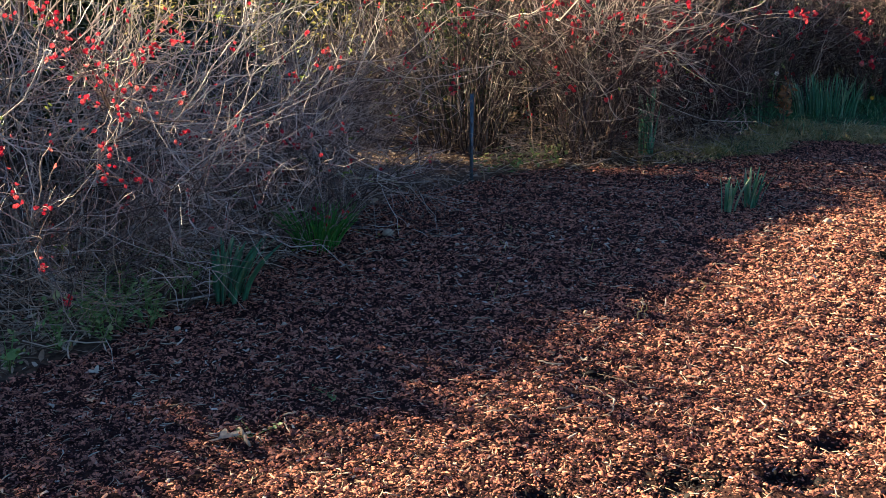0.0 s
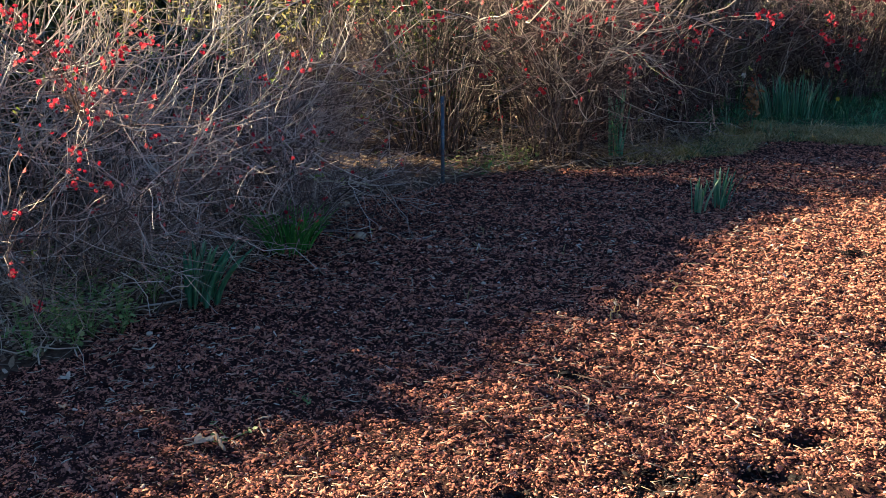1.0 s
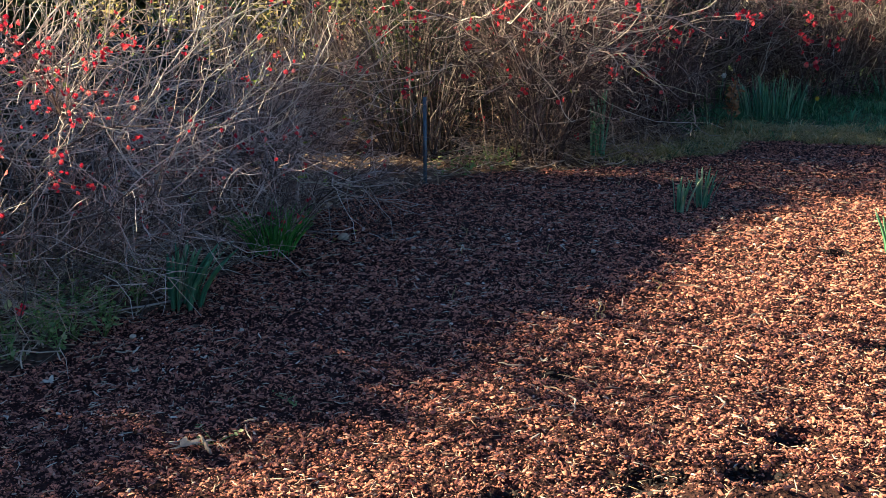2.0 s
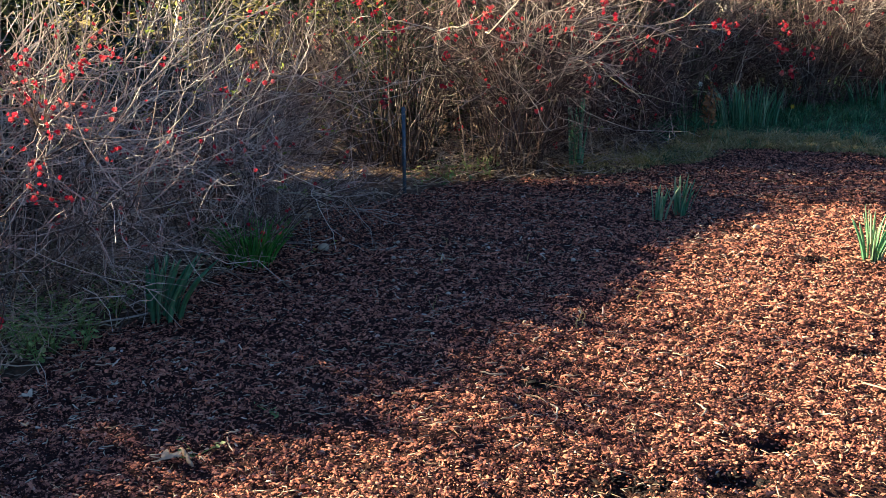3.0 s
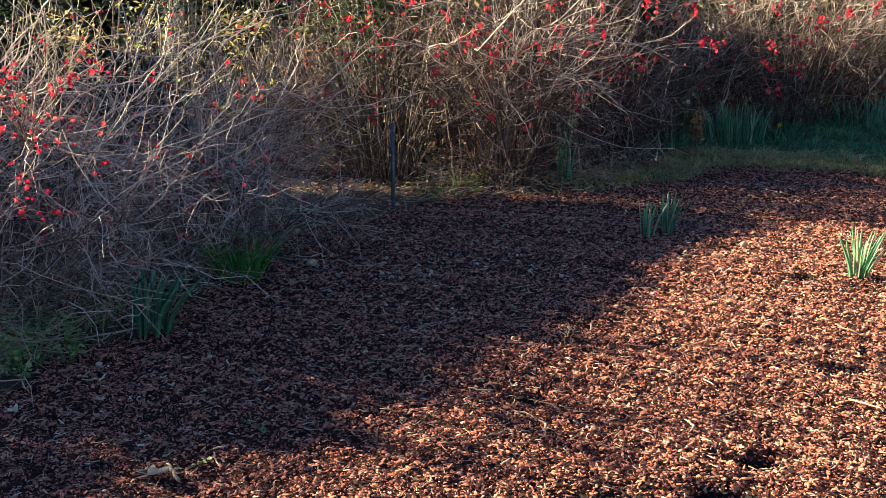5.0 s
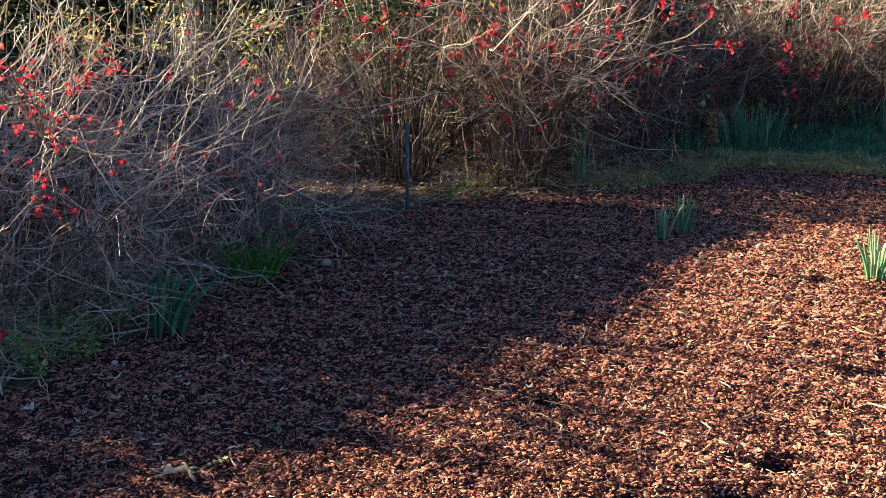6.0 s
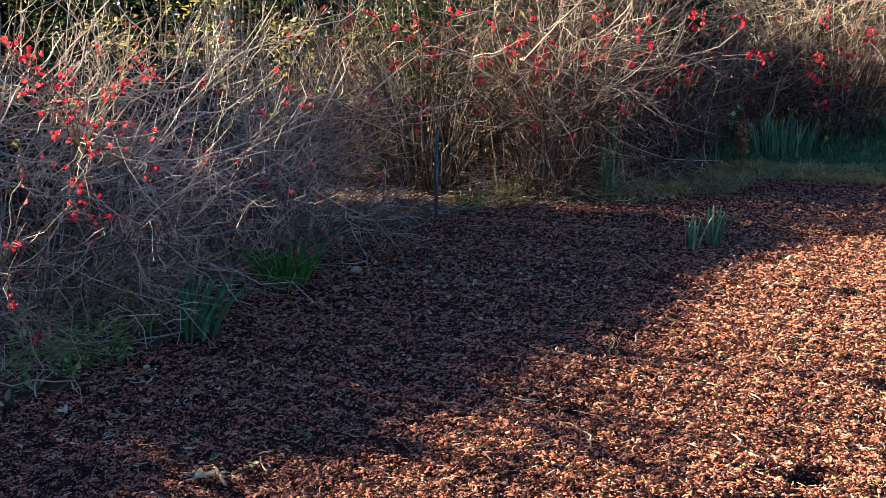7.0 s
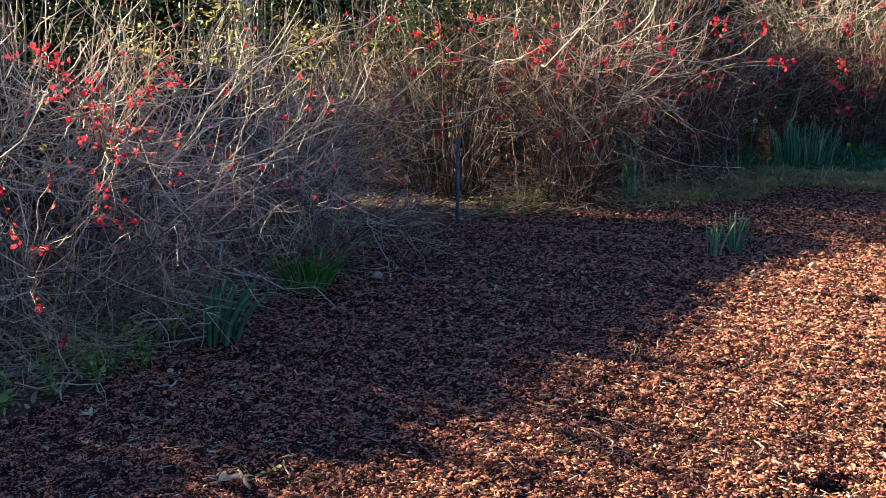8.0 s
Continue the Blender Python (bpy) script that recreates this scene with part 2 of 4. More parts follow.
def turned(m, tilt):
    """m random turns about z with a tilt of that many radians (one sigma), as m x 3 x 3."""
    a, t, d = rng.uniform(0, 2 * np.pi, m), rng.normal(0, tilt, m), rng.uniform(0, 2 * np.pi, m)
    ca, sa, o, l = np.cos(a), np.sin(a), np.zeros(m), np.ones(m)
    rz = np.stack([ca, -sa, o, sa, ca, o, o, o, l], -1).reshape(m, 3, 3)
    k = np.stack([np.cos(d), np.sin(d), o], -1)
    c, s = np.cos(t), np.sin(t)
    kx, ky, kz = k.T
    cross = np.stack([o, -kz, ky, kz, o, -kx, -ky, kx, o], -1).reshape(m, 3, 3)
    rt = np.eye(3) + s[:, None, None] * cross + (1 - c)[:, None, None] * (cross @ cross)
    return rt @ rz


BOX = np.array([(-1, -1, -1), (1, -1, -1), (1, 1, -1), (-1, 1, -1), (-1, -1, 1), (1, -1, 1), (1, 1, 1), (-1, 1, 1)], float)
BOX_FACES = np.array([(0, 3, 2, 1), (4, 5, 6, 7), (0, 1, 5, 4), (1, 2, 6, 5), (2, 3, 7, 6), (3, 0, 4, 7)])


CHUNK = np.array([(-1, -0.8, -0.6), (0.9, -1, -0.6), (1, 0.8, -0.6), (-0.9, 1, -0.6), (-0.55, 0, 1), (0.55, 0, 1)], float)
CHUNK_QUADS = np.array([(0, 1, 5, 4), (2, 3, 4, 5)])
CHUNK_TRIS = np.array([(1, 2, 5), (3, 0, 4)])
POINTED_TRIS = np.array([(0, 1, 4), (1, 2, 4), (2, 3, 4), (3, 0, 4)])


def chips(x, y, size, tilt=0.5, lift=0.006, ridged=True):
    """Irregular ridged chunks of bark at the places x, y."""
    m = len(x)
    long = np.minimum(size * np.exp(rng.normal(0, 0.5, m)), 2.6 * size) * 0.5
    wide = long * rng.uniform(0.22, 0.6, m)
    thick = long * rng.uniform(0.12, 0.42, m)
    v = CHUNK[None] * (1 + rng.uniform(-0.45, 0.25, (m, 6, 3)))
    v[:, 4:, :2] += rng.uniform(-0.4, 0.4, (m, 2, 2))
    v = v * np.stack([long, wide, thick], -1)[:, None]
    v = np.einsum("mij,mkj->mki", turned(m, tilt), v)
    v += np.stack([x, y, land(x, y) + 0.4 * thick + np.abs(rng.normal(0, lift, m))], -1)[:, None]
    if not ridged:
        off = 5 * np.arange(m)[:, None, None]
        return v[:, :5].reshape(-1, 3), [(POINTED_TRIS + off).reshape(-1, 3)]
    off = 6 * np.arange(m)[:, None, None]
    return v.reshape(-1, 3), [(CHUNK_QUADS + off).reshape(-1, 4), (CHUNK_TRIS + off).reshape(-1, 3)]


def spread(x0, x1, y0, y1, density, keep):
    n = int((x1 - x0) * (y1 - y0) * density)
    x, y = rng.uniform(x0, x1, n), rng.uniform(y0, y1, n)
    k = keep(x, y)
    return x[k], y[k]


def build_mulch():
    def near(x, y):
        bare = np.zeros(len(x))
        for hx, hy, r, d in HOLES:
            bare = np.maximum(bare, np.exp(-(((x - hx) / (1.2 * r)) ** 2 + ((y - hy) / (0.8 * r)) ** 2)))
        return in_bed(x, y) & (np.abs(x - 0.05 * y) < 0.47 * y + 0.12) & (bare < rng.uniform(0.3, 0.9, len(x)))

    bands = [(2.5, 3.4, 19500, 0.0087), (3.4, 4.6, 14500, 0.01), (4.6, 6.2, 10500, 0.0118), (6.2, 8.6, 8200, 0.0118)]
    groups = []
    for y0, y1, d, s in bands:
        x, y = spread(-2.9, 4.6, y0, y1, d, near)
        groups.append(chips(x, y, s, ridged=y0 < 4))
    x, y = spread(-3.5, 7.0, -4.0, 8.6, 420, lambda x, y: in_bed(x, y) & (np.abs(x - 0.05 * y) > 0.47 * y + 0.2))
    groups.append(chips(x, y, 0.026, ridged=False))
    x, y = spread(-1.5, 1.6, 0.2, 2.5, 3500, lambda x, y: np.abs(x - 0.05 * y) < 0.47 * y + 0.25)
    groups.append(chips(x, y, 0.015, ridged=False))
    v, f = joined(groups)
    ob = piece("bark_mulch", mesh_of("bark_mulch", v, f, MULCH))
    tagged(ob, "loose reddish-brown bark chips covering the bed", "mulch", kind="stuff")
    x, y = spread(-2.0, 3.5, 2.2, 7.5, 270, in_bed)
    m = len(x)
    a, l, s = rng.uniform(0, 6.3, m), rng.uniform(0.008, 0.05, m), np.array([-0.5, 0.0, 0.5])
    p = np.stack([x[:, None] + np.cos(a)[:, None] * l[:, None] * s, y[:, None] + np.sin(a)[:, None] * l[:, None] * s, (land(x, y) + 0.012)[:, None] + 0 * s], -1)
    p += rng.normal(0, 0.003, p.shape)
    v, f = tubes(p, np.array([[0.6, 1, 0.5]]) * rng.uniform(0.0009, 0.0022, (m, 1)), 3)
    tagged(piece("wood_fibres", mesh_of("wood_fibres", v, f, FIBRE)), "pale torn wood fibres strewn over the mulch", "wood fibres", kind="stuff")
    # near-black crumbs in the hollows, where the chips thin out
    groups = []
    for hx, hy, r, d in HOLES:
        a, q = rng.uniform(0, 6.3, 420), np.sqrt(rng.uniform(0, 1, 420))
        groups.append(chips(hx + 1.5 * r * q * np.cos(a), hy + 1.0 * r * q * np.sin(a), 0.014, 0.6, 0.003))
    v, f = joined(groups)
    tagged(piece("soil_crumbs", mesh_of("soil_crumbs", v, f, HUMUS)), "near-black soil crumbs in the hollows of the mulch", "soil", kind="stuff")


build_mulch()


def small_leaves(x, y, z, size, tilt=0.8, wide=0.45):
    """Many leaves seen from afar, each folded along its midrib."""
    m = len(x)
    s = size * np.exp(rng.normal(0, 0.3, m)) * 0.5
    shape = np.array([(-1, 0, 0), (0.1, 1, 0.3), (1, 0, 0.1), (0.1, -1, 0.3)], float)
    v = np.repeat(shape[None], m, 0) * np.stack([s, s * wide * rng.uniform(0.7, 1.3, m), s * rng.normal(0.5, 0.5, m)], -1)[:, None]
    v = np.einsum("mij,mkj->mki", turned(m, tilt), v) + np.stack([x, y, z], -1)[:, None]
    off = 4 * np.arange(m)[:, None, None]
    return v.reshape(-1, 3), [(np.array([(0, 2, 1), (0, 3, 2)]) + off).reshape(-1, 3)]


def leaves_at(x, y, z, size, tilt=0.5, wide=0.45, curl=0.25):
    """Small pointed leaves, folded along the midrib and curled."""
    m = len(x)
    s = size * np.exp(rng.normal(0, 0.3, m))
    shape = np.array([(-1, 0, 0), (-0.3, 0.8, 0.25), (-0.25, 0, 0), (-0.3, -0.8, 0.25), (0.45, 0.6, 0.3), (0.4, 0, 0.1), (0.45, -0.6, 0.3), (1, 0, 0.3)], float)
    v = np.repeat(shape[None], m, 0)
    v[:, :, 1] *= wide * rng.uniform(0.7, 1.3, (m, 1))
    v[:, :, 2] *= curl * rng.normal(1, 0.9, (m, 1))
    v = v * (s * 0.5)[:, None, None]
    v = np.einsum("mij,mkj->mki", turned(m, tilt), v)
    v += np.stack([x, y, z], -1)[:, None]
    quads = np.array([(1, 2, 5, 4), (2, 3, 6, 5)])
    tris = np.array([(0, 2, 1), (0, 3, 2), (4, 5, 7), (5, 6, 7)])
    off = 8 * np.arange(m)[:, None, None]
    return v.reshape(-1, 3), [(quads + off).reshape(-1, 4), (tris + off).reshape(-1, 3)]


def build_litter():
    keep = lambda x, y: (~in_bed(x, y)) & ~lawn(x, y)
    x, y = spread(-3.0, 3.5, 2.8, 9.6, 560, keep)
    a = leaves_at(x, y, land(x, y) + rng.uniform(0.004, 0.03, len(x)), 0.034)
    x, y = spread(-6.0, 3.5, 9.6, 14.0, 150, keep)
    b = leaves_at(x, y, land(x, y) + rng.uniform(0.004, 0.03, len(x)), 0.06)
    v, f = joined([a, b])
    tagged(piece("leaf_litter", mesh_of("leaf_litter", v, f, LITTER)), "curled brown dead leaves lying under the shrubs", "leaf litter", kind="stuff")
    # twigs and canes that lie on the litter
    x, y = spread(-3.0, 3.0, 3.0, 9.5, 80, keep)
    m = len(x)
    a, l = rng.uniform(0, 2 * np.pi, m), rng.uniform(0.06, 0.3, m)
    s = np.linspace(-0.5, 0.5, 5)
    p = np.stack([x[:, None] + np.cos(a + rng.normal(0, 0.1, m))[:, None] * l[:, None] * s, y[:, None] + np.sin(a)[:, None] * l[:, None] * s, np.zeros((m, 5))], -1)
    p += rng.normal(0, 0.006, p.shape)
    p[:, :, 2] = land(p[:, :, 0], p[:, :, 1]) + 0.02 + 0.05 * rng.uniform(0, 1, m)[:, None] * (s + 0.5)
    v, f = tubes(p, np.full((m, 5), 0.0022) * rng.uniform(0.6, 1.5, (m, 1)), 4)
    tagged(piece("fallen_twigs", mesh_of("fallen_twigs", v, f, DEAD)), "thin fallen twigs scattered over the leaf litter", "twigs", kind="stuff")
    # a tangle of dead shoots leaning low under the shrubs
    x1, y1 = spread(-1.9, -0.45, 3.6, 6.9, 560, keep)
    x2, y2 = spread(0.35, 2.3, 7.1, 8.5, 300, keep)
    x, y = np.concatenate([x1, x2]), np.concatenate([y1, y2])
    m = len(x)
    foot = np.stack([x, y, land(x, y) + rng.uniform(0, 0.22, m) ** 1.0], -1)
    way = unit(rng.normal(0, 1, (m, 3)) * np.array([1, 1, 0.6]) + np.array([0.15, -0.1, 0.1]))
    step = rng.uniform(0.03, 0.14, m)[:, None]
    p = [foot]
    for _ in range(3):
        way = unit(way + rng.normal(0, 0.4, way.shape))
        p.append(p[-1] + way * step)
    p = np.stack(p, 1)
    p[:, :, 2] = np.maximum(p[:, :, 2], land(p[:, :, 0], p[:, :, 1]) + 0.006)
    v, f = tubes(p, np.array([[1, 0.85, 0.7, 0.45]]) * rng.uniform(0.001, 0.0024, (m, 1)), 3, False)
    tagged(piece("dead_shoots", mesh_of("dead_shoots", v, f, DEAD)), "tangle of pale dead shoots low under the shrubs", "twigs", kind="stuff")


build_litter()


def build_ground_ivy():
    keep = lambda x, y: (~in_bed(x, y)) & (np.sin(3.1 * x + 1) * np.sin(2.7 * y) > -0.35)
    x, y = spread(-2.4, -0.5, 2.9, 5.6, 700, keep)
    a = leaves_at(x, y, land(x, y) + rng.uniform(0.01, 0.15, len(x)), 0.021, 0.7, 0.6)
    x, y = spread(0.2, 1.3, 7.2, 8.0, 350, keep)
    b = leaves_at(x, y, land(x, y) + rng.uniform(0.01, 0.08, len(x)), 0.03, 0.6, 0.7)
    v, f = joined([a, b])
    tagged(piece("ground_cover", mesh_of("ground_cover", v, f, WEED)), "small green leaves creeping under the shrubs", "ground cover", kind="stuff")


build_ground_ivy()


def blades(x, y, height, lean=0.5, wide=0.003):
    m = len(x)
    h, a = height * rng.uniform(0.4, 1.3, m), rng.uniform(0, 2 * np.pi, m)
    bend = rng.uniform(0.05, lean, m) * h
    t = np.array([0, 0.5, 1.0])
    p = np.stack([x[:, None] + np.cos(a)[:, None] * bend[:, None] * t**2, y[:, None] + np.sin(a)[:, None] * bend[:, None] * t**2, land(x, y)[:, None] + h[:, None] * (t - 0.25 * lean * t**2)], -1)
    side = np.stack([-np.sin(a + 0.6), np.cos(a + 0.6), 0 * a], -1)[:, None] * wide * rng.uniform(0.6, 1.4, (m, 1, 1))
    v = np.concatenate([p[:, :1] - side, p[:, :1] + side, p[:, 1:2] - 0.8 * side, p[:, 1:2] + 0.8 * side, p[:, 2:]], 1)
    off = 5 * np.arange(m)[:, None]
    return v.reshape(-1, 3), [np.array([[0, 1, 3, 2]]) + off, np.array([[2, 3, 4]]) + off]


def tufted(x, y, spots, near, keep):
    """Places gathered into tufts round some of the given ones."""
    pick = rng.integers(0, len(x), spots)
    w = np.repeat(pick, near)
    a, b = x[w] + rng.normal(0, 0.022, len(w)), y[w] + rng.normal(0, 0.022, len(w))
    k = keep(a, b)
    return a[k], b[k]


def build_grass():
    strip = lambda x, y: (~in_bed(x, y)) & (in_bed(x, y - 0.95) | in_bed(x - 0.3, y - 0.7)) & (x > 1.75 + rng.normal(0, 0.3, len(x)))
    rest = lambda x, y: lawn(x, y) & (~strip(x, y) | (rng.uniform(0, 1, len(x)) < 0.3))
    x, y = spread(1.3, 7.0, 7.0, 13.0, 1100, rest)
    a = blades(x, y, 0.09, 2.4, 0.0032)
    x, y = tufted(x, y, 420, 26, rest)
    c = blades(x, y, 0.17, 1.7, 0.0034)
    x, y = spread(4.0, 16.0, 11.0, 24.0, 150, lambda x, y: lawn(x, y) & ((x > 7) | (y > 13)))
    b = blades(x, y, 0.14, 2.2, 0.009)
    v, f = joined([a, b, c])
    tagged(piece("grass", mesh_of("grass", v, f, GRASS)), "long dark green grass beyond the mulch bed", "grass", kind="stuff")
    x, y = spread(0.4, 7.0, 6.6, 9.8, 3600, strip)
    a = blades(x, y, 0.08, 3.0, 0.003)
    x, y = tufted(x, y, 260, 24, strip)
    b = blades(x, y, 0.15, 2.6, 0.0034)
    v, f = joined([a, b])
    tagged(piece("dry_grass", mesh_of("dry_grass", v, f, STRAW)), "straw-coloured grass along the edge of the bed", "grass", kind="stuff")

build_grass()


# ---- flowering shrubs ----
def petal_flower(seed):
    r = np.random.default_rng(seed)
    groups = []
    for k in range(5):
        a = 2 * np.pi * k / 5 + r.normal(0, 0.12)
        opened = r.uniform(0.1, 0.5)
        u, w = np.meshgrid(np.linspace(0, 1, 4), np.linspace(-1, 1, 3), indexing="ij")
        rad = 0.003 + 0.016 * u
        half = 0.010 * np.sin(np.pi * (0.12 + 0.78 * u)) * w
        up = 0.012 * u**0.8 * (1 - opened) * 1.6 + 0.006 * w**2 * u - 0.004 * u**3
        x, y = rad * np.cos(a) - half * np.sin(a), rad * np.sin(a) + half * np.cos(a)
        v = np.stack([x, y, up], -1).reshape(-1, 3)
        i, j = np.meshgrid(np.arange(3), np.arange(2), indexing="ij")
        groups.append((v, [np.stack([i * 3 + j, (i + 1) * 3 + j, (i + 1) * 3 + j + 1, i * 3 + j + 1], -1).reshape(-1, 4)]))
    v, f = joined(groups)
    me = mesh_of("blossom", v, f, PETAL, smooth=True)
    a = r.uniform(0, 2 * np.pi, 9)
    s = r.uniform(0.001, 0.005, 9)
    p = np.stack([np.stack([s * np.cos(a) * t, s * np.sin(a) * t, 0.002 + 0.011 * t + 0 * s], -1) for t in (0.3, 0.8, 1.0)], 1)
    v, f = tubes(p, np.tile([0.0005, 0.0006, 0.0012], (9, 1)), 4)
    return me, mesh_of("stamens", v, f, STAMEN)


FLOWERS = [petal_flower(s) for s in range(4)]


def blossom(parent, place, r, size=1.0):
    me, _ = FLOWERS[int(r.integers(4))]
    s = size * r.uniform(0.45, 0.85)
    m = Matrix.Translation(place - np.array(parent.location)) @ Euler((r.uniform(-1.4, 1.4), r.uniform(-1.4, 1.4), r.uniform(0, 6.3))).to_matrix().to_4x4() @ Matrix.Scale(s, 4)
    return piece("blossom", me, parent, m)


def grow(r, start, way, length, n, wander, lift):
    """Crooked shoots: start m x 3, way m x 3 (unit), length m; n points each."""
    m = len(start)
    step = (length / (n - 1))[:, None]
    pts, d = [start], way
    for _ in range(n - 1):
        d = unit(d + r.normal(0, wander, (m, 3)) + np.array([0, 0, lift]))
        pts.append(pts[-1] + d * step)
    return np.stack(pts, 1)


def sample(points, which, t):
    """Places and directions at the share t along shoots number which."""
    n = points.shape[1]
    f = t * (n - 1)
    i = np.minimum(f.astype(int), n - 2)
    a, b = points[which, i], points[which, i + 1]
    return a + (b - a) * (f - i)[:, None], unit(b - a)


def quince(x, y, spread_x, spread_y, height, stems, sides, twigs, label, seed, marks=(), extra=0, low=0.03, foot_share=0.5, thick=1.0, droop=0.5, whips=0, bare_above=0.5, open_top=0.12, cluster=(2, 7, 0.019), wing=0, whip_thick=1.0, wing_way=(1.0, -0.3, 0.05), leafy=40, bloom=1.0, bark=BARK, stem=STEM, twig_thick=1.0):
    """A many-stemmed flowering shrub; marks are places of blossom clusters that it bears."""
    r = np.random.default_rng(seed)
    z0 = float(land(x, y))
    shrub = base_of("flowering_quince", x, y, z0, label, "shrub", "flowering quinces")
    centre = np.array([x, y, z0])

    def oval(u, v):
        return np.stack([u, v, 0 * u], -1)

    a, q = r.uniform(0, 2 * np.pi, stems), np.sqrt(r.uniform(0.02, 1, stems))
    foot = centre + oval(foot_share * spread_x * np.cos(a) * q, foot_share * spread_y * np.sin(a) * q) - np.array([0, 0, 0.03])
    a = a + r.normal(0, 0.35, stems)
    tip = centre + oval(spread_x * np.cos(a) * q, spread_y * np.sin(a) * q)
    tip[:, 2] += height * (1 - droop * q**2.5) * r.uniform(0.82, 1.06, stems)
    knee = foot + (tip - foot) * np.array([0.3, 0.3, 0.72])
    t = np.linspace(0, 1, 10)[None, :, None]
    main = (1 - t) ** 2 * foot[:, None] + 2 * t * (1 - t) * knee[:, None] + t**2 * tip[:, None]
    main[:, 1:] += np.cumsum(r.normal(0, 0.02, main[:, 1:].shape), 1)
    main_r = np.linspace(1, 0.28, 10)[None] * r.uniform(0.0038, 0.007, stems)[:, None] * thick
    # side branches
    which = np.repeat(np.arange(stems), sides)
    p, d = sample(main, which, low + (0.97 - low) * r.uniform(0, 1, len(which)))
    out = unit((p - centre) * np.array([1, 1, 0.3]))
    way = unit(0.4 * d + 0.5 * out + r.normal(0, 0.6, p.shape))
    side = grow(r, p, way, r.uniform(0.2, 0.7, len(p)), 8, 0.17, 0.035)
    side_r = np.linspace(1, 0.4, 8)[None] * r.uniform(0.0017, 0.0032, len(p))[:, None] * thick
    # branches that carry the marked blossoms
    marks = np.array(marks, float).reshape(-1, 3)
    if len(marks):
        gap = np.linalg.norm(main[:, None, 2:] - marks[None, :, None], axis=3)
        host = gap.min(2).argmin(0)
        node = np.clip(gap[host, np.arange(len(marks))].argmin(1) - 1, 0, 7) + 2
        near = main[host, node]
        t = np.linspace(0, 1.15, 8)[None, :, None]
        knee = 0.5 * (near + marks) + np.array([0, 0, 0.06])
        reach = (1 - t) ** 2 * near[:, None] + 2 * t * (1 - t) * knee[:, None] + t**2 * marks[:, None]
        reach[:, 1:6] += r.normal(0, 0.008, reach[:, 1:6].shape)
        side = np.concatenate([reach, side])
        side_r = np.concatenate([np.linspace(1, 0.4, 8)[None] * r.uniform(0.002, 0.003, len(marks))[:, None] * thick, side_r])
        which = np.concatenate([host, which])

    # long arching young shoots on the outside
    whip = np.zeros((0, 10, 3))
    if whips:
        w = r.integers(0, stems, whips)
        p, d = sample(main, w, r.uniform(0.35, 0.95, whips))
        out = unit((p - centre) * np.array([1, 1, 0]))
        way = unit(0.35 * d + 0.8 * out + r.normal(0, 0.32, p.shape) + np.array([0, 0, -0.05]))
        k = np.arange(whips) < wing
        way[k] = unit(np.array(wing_way) + r.normal(0, 0.5, (k.sum(), 3)))
        whip = grow(r, p, way, r.uniform(0.4, 1.0, whips) * np.where(k, 1.15, 1.0), 10, 0.24, 0.06)
        whip_r = np.linspace(1, 0.42, 10)[None] * r.uniform(0.0021, 0.0037, whips)[:, None] * r.uniform(0.82, 1.2, (whips, 10)) * thick * whip_thick * np.clip(0.25 + (whip[:, :1, 2] - z0) / height, 0.5, 1.1)
        whip_host = w

    def shoots(parents, count, lo, hi, n, wander, lift, rad):
        share = np.where(parents[:, -1, 2] - z0 < bare_above * height, 1.0, open_top)
        w = r.choice(len(parents), count, p=share / share.sum())
        p, d = sample(parents, w, r.uniform(0.05, 1.0, count))
        way = unit(0.55 * d + r.normal(0, 0.75, p.shape) + np.array([0, 0, 0.02]))
        pts = grow(r, p, way, lo + (hi - lo) * r.uniform(0, 1, count) ** 1.5, n, wander, lift)
        pts[:, :, 2] = np.maximum(pts[:, :, 2], 0.01)
        return pts, np.linspace(1, 0.45, n)[None] * r.uniform(0.7, 1.3, count)[:, None] * rad * thick

    fine, fine_r = shoots(side, twigs, 0.12, 0.5, 4, 0.45, 0.02, 0.0016 * twig_thick)
    spur, spur_r = shoots(np.concatenate([fine, side[:, 2:6]]), twigs // 3, 0.02, 0.12, 3, 0.3, 0.0, 0.0013 * twig_thick)
    if whips:
        many = np.tile(np.arange(whips), 7)
        p, d = sample(whip, many, r.uniform(0.15, 1.0, len(many)))
        tips = grow(r, p, unit(0.6 * d + r.normal(0, 0.5, p.shape)), 0.03 + 0.2 * r.uniform(0, 1, len(many)) ** 2, 4, 0.25, 0.04)
        tips_r = np.linspace(1, 0.5, 4)[None] * r.uniform(0.0011, 0.002, len(many))[:, None] * thick
    side[:, :, 2] = np.maximum(side[:, :, 2], 0.015)
    limbs = []
    for k in range(stems):
        v, f = tubes(main[k : k + 1] - centre, main_r[k : k + 1], 6)
        limbs.append(piece("stem", mesh_of("stem", v, f, stem, smooth=True), shrub))
    single = min(len(side), 110)
    for k in range(single):
        v, f = tubes(side[k : k + 1] - centre, side_r[k : k + 1], 5)
        piece("branch", mesh_of("branch", v, f, stem, smooth=True), limbs[which[k]])
    for k in range(whips):
        v, f = tubes(whip[k : k + 1] - centre, whip_r[k : k + 1], 6)
        piece("young_shoot", mesh_of("young_shoot", v, f, WHIP, smooth=True), limbs[whip_host[k]])
    if whips:
        v, f = tubes(tips - centre, tips_r, 3, False)
        tagged(piece("spur_mass", mesh_of("spur_mass", v, f, WHIP, smooth=True), shrub), kind="stuff")
